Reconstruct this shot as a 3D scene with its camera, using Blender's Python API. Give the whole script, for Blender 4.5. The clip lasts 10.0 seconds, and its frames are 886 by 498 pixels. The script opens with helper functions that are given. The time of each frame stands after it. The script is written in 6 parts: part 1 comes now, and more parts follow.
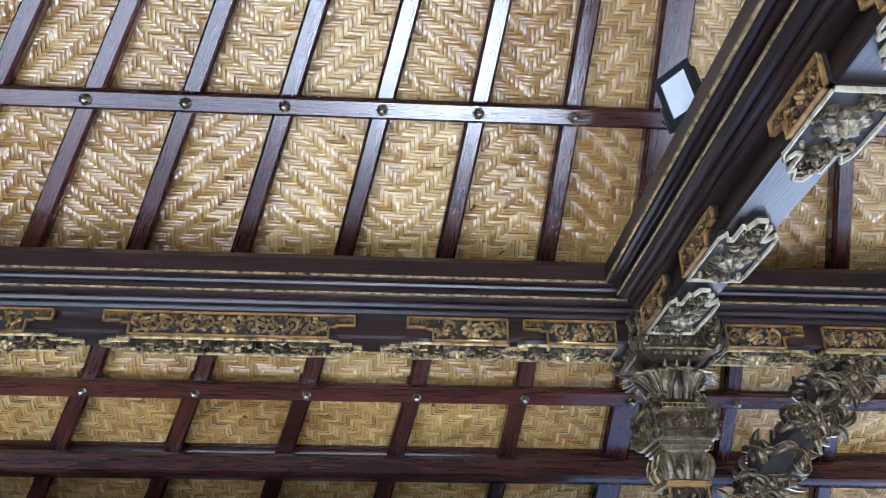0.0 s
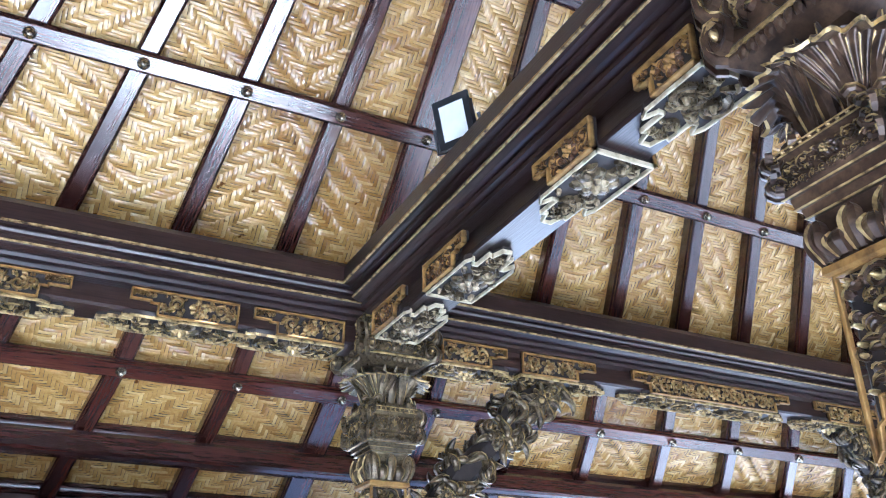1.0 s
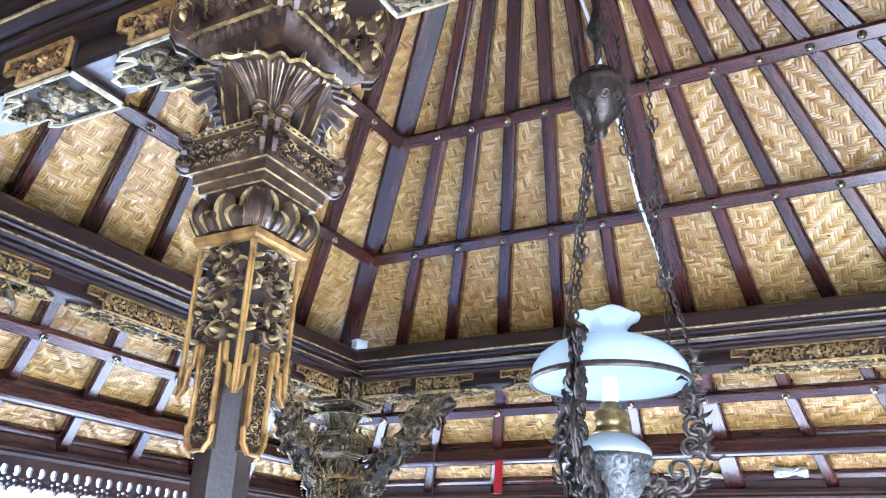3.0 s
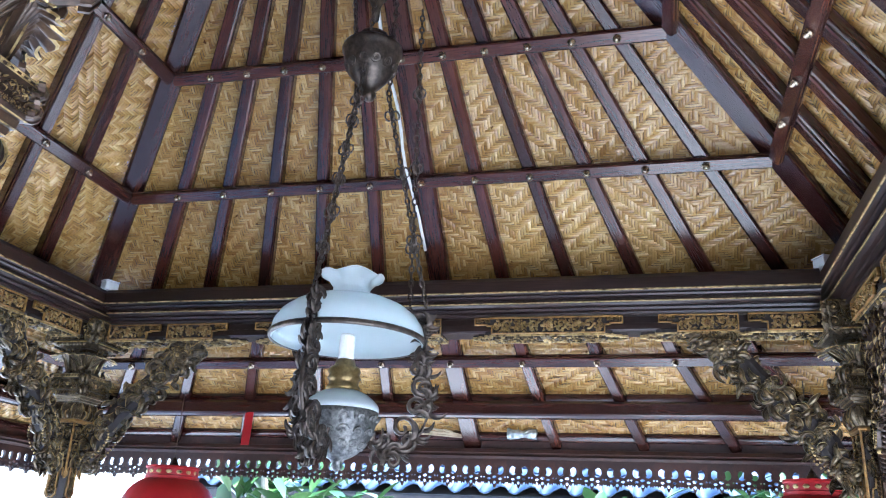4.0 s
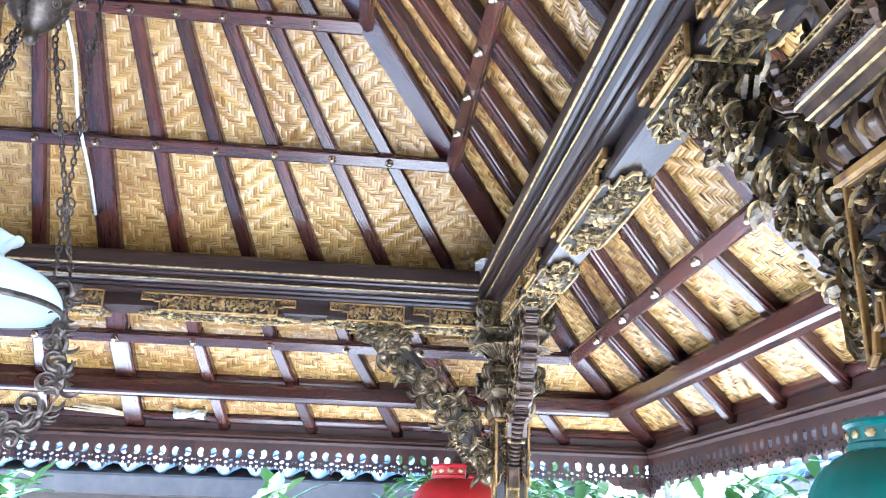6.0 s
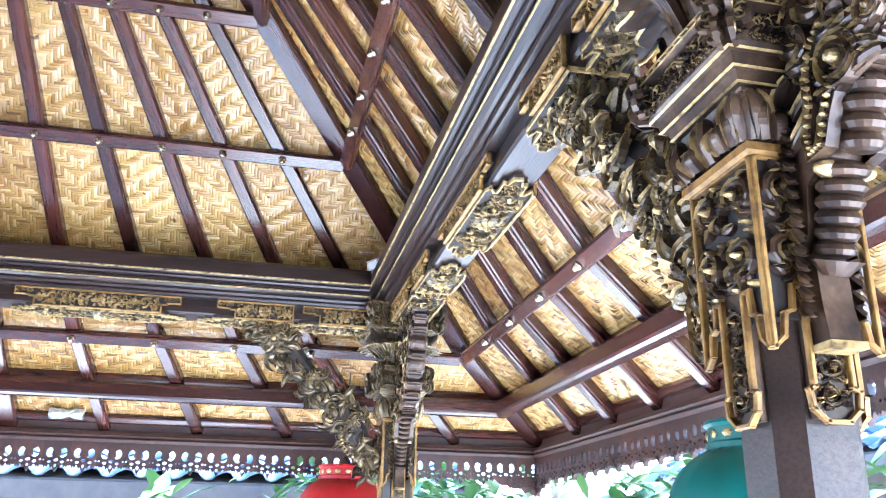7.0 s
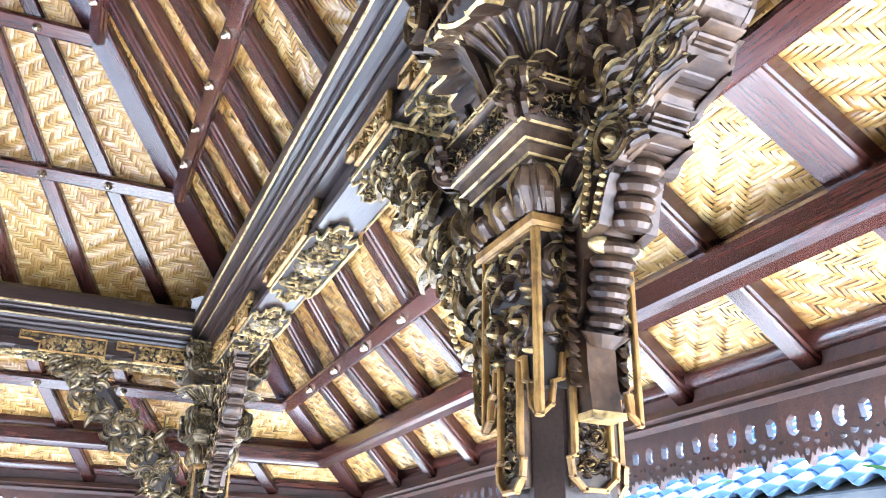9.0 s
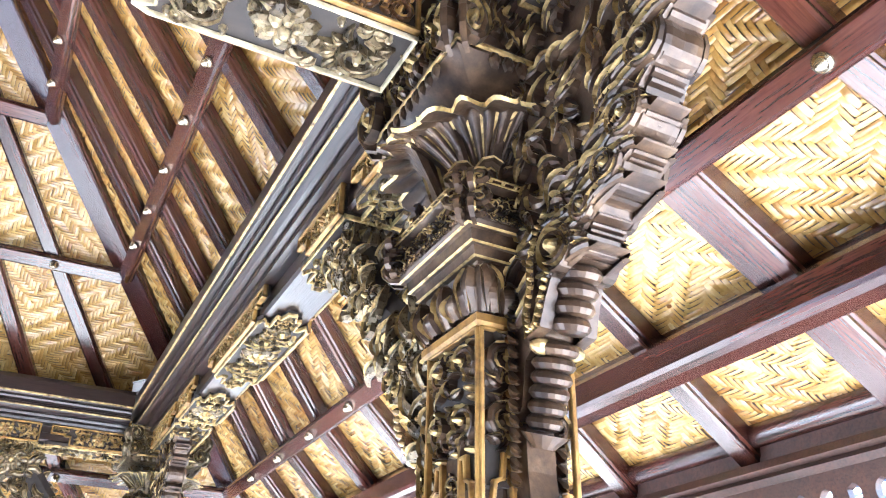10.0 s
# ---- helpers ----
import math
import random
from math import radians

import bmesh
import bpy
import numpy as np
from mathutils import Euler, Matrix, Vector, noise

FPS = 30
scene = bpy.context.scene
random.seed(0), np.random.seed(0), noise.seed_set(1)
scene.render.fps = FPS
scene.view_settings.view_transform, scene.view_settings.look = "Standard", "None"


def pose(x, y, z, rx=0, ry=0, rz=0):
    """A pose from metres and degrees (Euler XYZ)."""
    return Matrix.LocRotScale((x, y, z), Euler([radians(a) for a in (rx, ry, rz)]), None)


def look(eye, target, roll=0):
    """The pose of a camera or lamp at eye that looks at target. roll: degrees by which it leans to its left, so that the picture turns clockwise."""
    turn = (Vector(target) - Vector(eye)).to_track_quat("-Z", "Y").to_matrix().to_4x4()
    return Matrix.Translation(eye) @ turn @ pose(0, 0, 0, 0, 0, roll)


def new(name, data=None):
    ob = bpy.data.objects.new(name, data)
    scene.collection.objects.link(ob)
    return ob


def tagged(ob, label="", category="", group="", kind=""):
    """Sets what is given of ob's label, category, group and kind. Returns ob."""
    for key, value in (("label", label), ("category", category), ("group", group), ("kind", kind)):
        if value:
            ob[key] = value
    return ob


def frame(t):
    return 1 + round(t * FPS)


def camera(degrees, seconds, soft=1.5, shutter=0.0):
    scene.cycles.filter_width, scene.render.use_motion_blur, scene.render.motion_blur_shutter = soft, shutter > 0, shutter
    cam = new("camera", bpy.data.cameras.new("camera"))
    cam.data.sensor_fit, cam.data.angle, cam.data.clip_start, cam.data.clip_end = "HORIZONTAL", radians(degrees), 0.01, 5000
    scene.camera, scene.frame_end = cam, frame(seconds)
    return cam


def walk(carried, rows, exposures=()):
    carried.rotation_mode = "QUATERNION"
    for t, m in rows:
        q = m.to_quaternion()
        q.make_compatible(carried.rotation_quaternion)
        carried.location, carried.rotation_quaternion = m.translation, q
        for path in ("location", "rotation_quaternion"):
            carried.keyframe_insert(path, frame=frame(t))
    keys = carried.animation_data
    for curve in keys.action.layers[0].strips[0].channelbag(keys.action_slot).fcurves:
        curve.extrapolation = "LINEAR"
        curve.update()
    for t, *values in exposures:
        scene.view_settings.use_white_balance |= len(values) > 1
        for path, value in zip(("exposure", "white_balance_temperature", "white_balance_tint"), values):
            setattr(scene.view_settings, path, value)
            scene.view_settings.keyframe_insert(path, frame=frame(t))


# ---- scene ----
# ---- camera and walk ----
LENS = 56.22
cam = camera(LENS, 10.0, 1.1)
# seconds, eye x, y, z, yaw to the left of +y, pitch, roll
PATH = [
    (0, 0.002, 0.003, 1.601, -3.34, 27.05, 0.09),
    (0.5, -0.035, 0.018, 1.604, -14.18, 26.92, 0.27),
    (1, -0.095, 0.014, 1.604, -26.32, 26.45, -0.24),
    (1.5, -0.130, -0.004, 1.600, -38.22, 25.41, 0.13),
    (2, -0.118, -0.049, 1.584, -46.38, 24.50, 1.62),
    (2.5, -0.103, -0.117, 1.577, -52.50, 23.34, 2.58),
    (3, -0.085, -0.188, 1.576, -60.30, 22.16, 2.53),
    (4.5, -0.049, -0.340, 1.571, -81.91, 19.23, 2.91),
    (5, -0.041, -0.386, 1.582, -87.61, 18.94, 2.80),
    (5.5, -0.041, -0.413, 1.589, -92.07, 19.11, 2.58),
    (6, -0.049, -0.431, 1.592, -95.42, 19.30, 1.84),
    (6.2, -0.059, -0.425, 1.591, -97.34, 19.31, 1.40),
    (7.5, -0.062, -0.503, 1.594, -104.75, 19.89, 1.01),
    (8, -0.063, -0.516, 1.597, -107.79, 20.62, 0.97),
    (8.5, -0.069, -0.519, 1.598, -110.79, 21.58, 1.32),
    (9, -0.073, -0.522, 1.602, -113.30, 22.86, 1.30),
    (9.5, -0.083, -0.520, 1.605, -115.34, 25.42, 1.34),
    (10, -0.096, -0.516, 1.607, -116.85, 28.64, 1.16),
]


def stand(x, y, z, yaw, pitch, roll):
    a, e = radians(yaw), radians(pitch)
    eye = Vector((x, y, z))
    way = Vector((-math.sin(a) * math.cos(e), math.cos(a) * math.cos(e), math.sin(e)))
    return look(eye, eye + way, roll)


EXPOSURES = [(0.0, 3.03, 4880, 10), (0.5, 3.3, 4880, 10), (1.5, 3.65, 4880, 10), (2.5, 4.05, 4850, 10), (3.2, 3.72, 4880, 10), (4.3, 3.05, 5120, 9), (4.7, 3.12, 5120, 9), (5.5, 3.92, 5030, 9), (7.5, 4.25, 5030, 9), (8.7, 4.32, 5120, 9), (10.0, 4.37, 5550, 9)]
walk(cam, [(r[0], stand(*r[1:])) for r in PATH], EXPOSURES)

# ---- sky and sun ----
SUN_EL, SUN_AZ = 52.0, 172.0   # degrees; azimuth clockwise from +y
world = bpy.data.worlds.new("World")
scene.world = world
world.use_nodes = True
wn = world.node_tree
sky = wn.nodes.new("ShaderNodeTexSky")
sky.sky_type = "NISHITA"
sky.sun_disc = False
sky.sun_elevation, sky.sun_rotation = radians(SUN_EL), radians(SUN_AZ)
wn.links.new(sky.outputs[0], wn.nodes["Background"].inputs[0])
wn.nodes["Background"].inputs[1].default_value = 0.15
sun = new("sun", bpy.data.lights.new("sun", "SUN"))
sun.data.energy, sun.data.angle, sun.data.color = 5.0, radians(0.53), (1.0, 0.97, 0.92)
_a, _e = radians(SUN_AZ), radians(SUN_EL)
sun.matrix_world = look((0, 0, 9), Vector((0, 0, 9)) - Vector((math.sin(_a) * math.cos(_e), math.cos(_a) * math.cos(_e), math.sin(_e))))


# ---- materials ----
def material(name, build):
    m = bpy.data.materials.new(name)
    m.use_nodes = True
    nt = m.node_tree
    b = nt.nodes["Principled BSDF"]
    build(nt, b)
    return m


def node(nt, kind, **values):
    n = nt.nodes.new(kind)
    for k, v in values.items():
        n.inputs[k.replace("_", " ")].default_value = v
    return n


def ramp(nt, fac, stops):
    r = nt.nodes.new("ShaderNodeValToRGB")
    e = r.color_ramp.elements
    e[0].position, e[0].color = stops[0][0], (*stops[0][1], 1)
    e[1].position, e[1].color = stops[-1][0], (*stops[-1][1], 1)
    for p, c in stops[1:-1]:
        x = e.new(p)
        x.color = (*c, 1)
    nt.links.new(fac, r.inputs[0])
    return r.outputs[0]


def noise_of(nt, scale, stretch=(1, 1, 1), detail=6.0, rough=0.6):
    tc = nt.nodes.new("ShaderNodeTexCoord")
    mp = nt.nodes.new("ShaderNodeMapping")
    mp.inputs["Scale"].default_value = stretch
    n = node(nt, "ShaderNodeTexNoise", Scale=scale, Detail=detail, Roughness=rough)
    nt.links.new(tc.outputs["Object"], mp.inputs[0])
    nt.links.new(mp.outputs[0], n.inputs["Vector"])
    return n.outputs[0]


def mixed(nt, a, b, fac, mode="MIX"):
    x = nt.nodes.new("ShaderNodeMix")
    x.data_type, x.blend_type = "RGBA", mode
    for s, v in ((6, a), (7, b)):
        if isinstance(v, tuple):
            x.inputs[s].default_value = (*v, 1)
        else:
            nt.links.new(v, x.inputs[s])
    if isinstance(fac, float):
        x.inputs[0].default_value = fac
    else:
        nt.links.new(fac, x.inputs[0])
    return x.outputs[2]


def bumped(nt, b, height, strength, distance=0.002):
    bp = node(nt, "ShaderNodeBump", Strength=strength, Distance=distance)
    nt.links.new(height, bp.inputs["Height"])
    nt.links.new(bp.outputs[0], b.inputs["Normal"])


def rough_by(nt, b, fac, lo, hi):
    r = node(nt, "ShaderNodeMapRange", To_Min=lo, To_Max=hi)
    nt.links.new(fac, r.inputs["Value"])
    nt.links.new(r.outputs[0], b.inputs["Roughness"])


def wood(dark, mid, light, lo=0.28, hi=0.5, vary=True, coat=0.25, stretch=(1, 1, 1)):
    def build(nt, b):
        grain = noise_of(nt, 14.0, stretch, 8.0, 0.65)
        fine = noise_of(nt, 260.0, (0.05 if stretch[0] < 1 else 1, 1, 1), 3.0)
        col = ramp(nt, grain, [(0.3, dark), (0.52, mid), (0.75, light)])
        col = mixed(nt, col, ramp(nt, fine, [(0.34, (0.55, 0.5, 0.48)), (0.55, (1, 1, 1))]), 1.0, "MULTIPLY")
        if vary:
            info = nt.nodes.new("ShaderNodeObjectInfo")
            tint = ramp(nt, info.outputs["Random"], [(0.0, (0.7, 0.66, 0.64)), (0.5, (1, 1, 1)), (1.0, (1.3, 1.12, 1.0))])
            col = mixed(nt, col, tint, 1.0, "MULTIPLY")
        nt.links.new(col, b.inputs["Base Color"])
        rough_by(nt, b, grain, lo, hi)
        b.inputs["Coat Weight"].default_value = coat
        b.inputs["Coat Roughness"].default_value = 0.22
        bumped(nt, b, fine, 0.5, 0.001)
    return build


RAFTER = material("stained_rafter_wood", wood((0.026, 0.009, 0.006), (0.058, 0.018, 0.012), (0.105, 0.038, 0.023), 0.14, 0.32, coat=0.55, stretch=(0.12, 1, 1)))
BEAM = material("dark_beam_wood", wood((0.013, 0.008, 0.006), (0.027, 0.014, 0.011), (0.05, 0.026, 0.018), 0.24, 0.42, coat=0.08, stretch=(0.1, 1, 1)))
POSTWOOD = material("post_wood", wood((0.016, 0.010, 0.008), (0.03, 0.019, 0.015), (0.05, 0.032, 0.024), 0.35, 0.55, coat=0.05))
FASCIA = material("fascia_wood", wood((0.026, 0.011, 0.006), (0.05, 0.020, 0.012), (0.09, 0.037, 0.022), 0.4, 0.65, coat=0.03))


def carved_build(nt, b):
    big, fine = noise_of(nt, 30.0), noise_of(nt, 220.0, detail=2.0)
    col = ramp(nt, big, [(0.3, (0.014, 0.008, 0.005)), (0.52, (0.062, 0.035, 0.02)), (0.72, (0.15, 0.092, 0.05))])
    nt.links.new(col, b.inputs["Base Color"])
    rough_by(nt, b, fine, 0.28, 0.5)
    b.inputs["Metallic"].default_value = 0.3
    b.inputs["Coat Weight"].default_value = 0.12
    bumped(nt, b, fine, 0.25, 0.001)


CARVED = material("carved_dark_wood", carved_build)


def bronze_build(nt, b):
    big, fine = noise_of(nt, 38.0), noise_of(nt, 240.0, detail=2.0)
    col = ramp(nt, big, [(0.3, (0.024, 0.016, 0.009)), (0.5, (0.105, 0.076, 0.04)), (0.75, (0.29, 0.22, 0.12))])
    nt.links.new(col, b.inputs["Base Color"])
    rough_by(nt, b, fine, 0.18, 0.42)
    b.inputs["Metallic"].default_value = 0.5
    bumped(nt, b, fine, 0.4, 0.0015)


BRONZE = material("bronzed_carved_wood", bronze_build)


def gold_build(nt, b):
    wear, fine = noise_of(nt, 60.0), noise_of(nt, 300.0, detail=2.0)
    col = ramp(nt, wear, [(0.34, (0.06, 0.04, 0.02)), (0.48, (0.36, 0.25, 0.10)), (0.72, (0.66, 0.5, 0.23))])
    nt.links.new(col, b.inputs["Base Color"])
    b.inputs["Metallic"].default_value = 0.55
    rough_by(nt, b, fine, 0.3, 0.55)
    bumped(nt, b, fine, 0.3, 0.001)


GOLD = material("worn_gold_paint", gold_build)



def ochre_build(nt, b):
    wear = noise_of(nt, 45.0)
    col = ramp(nt, wear, [(0.3, (0.11, 0.056, 0.018)), (0.5, (0.30, 0.165, 0.045)), (0.75, (0.44, 0.27, 0.085))])
    nt.links.new(col, b.inputs["Base Color"])
    b.inputs["Metallic"].default_value = 0.25
    b.inputs["Roughness"].default_value = 0.42
    bumped(nt, b, wear, 0.25, 0.001)


OCHRE = material("ochre_gilt_frame", ochre_build)
WARMWOOD = material("warm_brown_carved_wood", wood((0.05, 0.022, 0.009), (0.12, 0.055, 0.02), (0.22, 0.12, 0.045), 0.3, 0.5, False, 0.1))


def cream_build(nt, b):
    wear = noise_of(nt, 50.0)
    nt.links.new(ramp(nt, wear, [(0.3, (0.2, 0.15, 0.08)), (0.5, (0.5, 0.42, 0.27)), (0.8, (0.66, 0.6, 0.45))]), b.inputs["Base Color"])
    b.inputs["Roughness"].default_value = 0.45
    bumped(nt, b, wear, 0.25, 0.001)


CREAM = material("pale_gilt_edge", cream_build)


def pale_gold_build(nt, b):
    wear = noise_of(nt, 70.0)
    nt.links.new(ramp(nt, wear, [(0.36, (0.05, 0.035, 0.02)), (0.5, (0.30, 0.23, 0.13)), (0.75, (0.55, 0.47, 0.31))]), b.inputs["Base Color"])
    b.inputs["Roughness"].default_value = 0.4
    b.inputs["Metallic"].default_value = 0.3
    bumped(nt, b, wear, 0.25, 0.001)


PALEGOLD = material("faded_pale_gilding", pale_gold_build)


def bamboo_build(nt, b):
    geo = nt.nodes.new("ShaderNodeNewGeometry")
    stain, grain = noise_of(nt, 2.2, detail=4.0), noise_of(nt, 120.0, detail=3.0)
    spots = noise_of(nt, 34.0, detail=2.0)
    col = ramp(nt, geo.outputs["Random Per Island"], [(0.0, (0.33, 0.18, 0.05)), (0.15, (0.44, 0.265, 0.08)), (0.7, (0.54, 0.35, 0.12)), (1.0, (0.66, 0.48, 0.21))])
    col = mixed(nt, col, ramp(nt, stain, [(0.35, (0.72, 0.62, 0.5)), (0.65, (1.1, 1.08, 1.02))]), 1.0, "MULTIPLY")
    col = mixed(nt, col, ramp(nt, grain, [(0.3, (0.82, 0.78, 0.7)), (0.6, (1, 1, 1))]), 1.0, "MULTIPLY")
    col = mixed(nt, col, ramp(nt, spots, [(0.26, (0.3, 0.2, 0.12)), (0.31, (1, 1, 1))]), 1.0, "MULTIPLY")
    nt.links.new(col, b.inputs["Base Color"])
    rough_by(nt, b, grain, 0.14, 0.28)
    b.inputs["Coat Weight"].default_value = 0.4
    b.inputs["Coat Roughness"].default_value = 0.16
    bumped(nt, b, grain, 0.15, 0.001)


BAMBOO = material("woven_bamboo", bamboo_build)


def simple(name, c0, c1, rough=0.5, metal=0.0, scale=25.0, bump=0.2, coat=0.0):
    def build(nt, b):
        n = noise_of(nt, scale)
        nt.links.new(ramp(nt, n, [(0.3, c0), (0.7, c1)]), b.inputs["Base Color"])
        b.inputs["Roughness"].default_value, b.inputs["Metallic"].default_value = rough, metal
        b.inputs["Coat Weight"].default_value = coat
        if bump:
            bumped(nt, b, n, bump, 0.002)
    return material(name, build)


THATCH = simple("roof_cover", (0.05, 0.035, 0.022), (0.1, 0.07, 0.045), 0.9)
# wood darkened in colour for the shade in the hollows behind carving
RECESS_SHADE = simple("recess_shade_wood", (0.012, 0.008, 0.006), (0.03, 0.019, 0.013), 0.7, 0, 40, 0.3)
STUD = simple("brass_stud", (0.35, 0.28, 0.18), (0.6, 0.52, 0.38), 0.25, 0.9, 60, 0.1)
IRON = simple("brown_cast_iron", (0.03, 0.023, 0.018), (0.13, 0.10, 0.078), 0.36, 0.7, 60, 0.4)
PEWTER = simple("cast_pewter", (0.03, 0.029, 0.027), (0.22, 0.21, 0.195), 0.42, 0.7, 90, 0.6)
BRASS = simple("aged_brass", (0.12, 0.08, 0.03), (0.35, 0.25, 0.1), 0.35, 0.8, 50)
PLASTIC = simple("black_plastic", (0.012, 0.012, 0.013), (0.02, 0.02, 0.02), 0.4, 0, 30, 0.05)
WHITE = simple("white_plastic", (0.62, 0.62, 0.6), (0.75, 0.75, 0.73), 0.4, 0, 20, 0.05)
CORD = simple("white_cord", (0.6, 0.58, 0.52), (0.75, 0.73, 0.68), 0.5, 0, 20, 0.0)
RED = simple("red_cloth", (0.28, 0.004, 0.007), (0.4, 0.009, 0.012), 0.5, 0, 12, 0.1)
TEAL = simple("teal_cloth", (0.002, 0.075, 0.062), (0.004, 0.12, 0.10), 0.5, 0, 12, 0.1)
PALE = simple("pale_green_board", (0.45, 0.52, 0.5), (0.55, 0.62, 0.6), 0.4, 0, 6, 0.05)
TILE = simple("blue_grey_roof_tile", (0.05, 0.075, 0.13), (0.11, 0.15, 0.23), 0.55, 0, 5, 0.2)
PLASTER = simple("weathered_plaster", (0.32, 0.28, 0.24), (0.5, 0.46, 0.4), 0.85, 0, 3, 0.3)
MAROON = simple("maroon_paint", (0.12, 0.02, 0.03), (0.2, 0.04, 0.06), 0.6, 0, 5, 0.1)
# brown of window wood; on walls this dark tone stands for shade
SHADEWOOD = simple("brown_wood_and_wall_shade", (0.04, 0.03, 0.025), (0.08, 0.06, 0.045), 0.6, 0, 8, 0.2)
GROUND = simple("grey_stone_paving", (0.42, 0.41, 0.39), (0.58, 0.57, 0.55), 0.8, 0, 1.3, 0.3)
FLOOR = simple("cream_floor_tile", (0.5, 0.49, 0.47), (0.6, 0.595, 0.58), 0.2, 0, 2.0, 0.03)
BARK = simple("grey_bark", (0.2, 0.17, 0.13), (0.36, 0.32, 0.26), 0.85, 0, 18, 0.5)
STICK = simple("dry_palm_stick", (0.35, 0.27, 0.16), (0.55, 0.45, 0.3), 0.7, 0, 30, 0.2)
FOIL = simple("crumpled_clear_wrapper", (0.3, 0.32, 0.3), (0.6, 0.62, 0.58), 0.2, 0.4, 60, 0.6)


def leaf_build(nt, b):
    geo = nt.nodes.new("ShaderNodeNewGeometry")
    col = ramp(nt, geo.outputs["Random Per Island"], [(0.0, (0.03, 0.075, 0.018)), (0.5, (0.06, 0.13, 0.03)), (1.0, (0.12, 0.19, 0.06))])
    nt.links.new(col, b.inputs["Base Color"])
    b.inputs["Roughness"].default_value = 0.35
    b.inputs["Transmission Weight"].default_value = 0.0


LEAF = material("glossy_leaf", leaf_build)


def opal_build(nt, b):
    b.inputs["Base Color"].default_value = (0.72, 0.76, 0.75, 1)
    b.inputs["Roughness"].default_value = 0.12
    tr = node(nt, "ShaderNodeBsdfTranslucent")
    tr.inputs["Color"].default_value = (0.78, 0.86, 0.87, 1)
    mx = node(nt, "ShaderNodeMixShader")
    mx.inputs[0].default_value = 0.5
    out = nt.nodes["Material Output"]
    nt.links.new(b.outputs[0], mx.inputs[1])
    nt.links.new(tr.outputs[0], mx.inputs[2])
    nt.links.new(mx.outputs[0], out.inputs[0])


OPAL = material("opal_glass", opal_build)


def glass_build(nt, b):
    b.inputs["Base Color"].default_value = (0.85, 0.88, 0.86, 1)
    b.inputs["Roughness"].default_value = 0.05
    b.inputs["Transmission Weight"].default_value = 0.8


GLASS = material("clear_glass", glass_build)


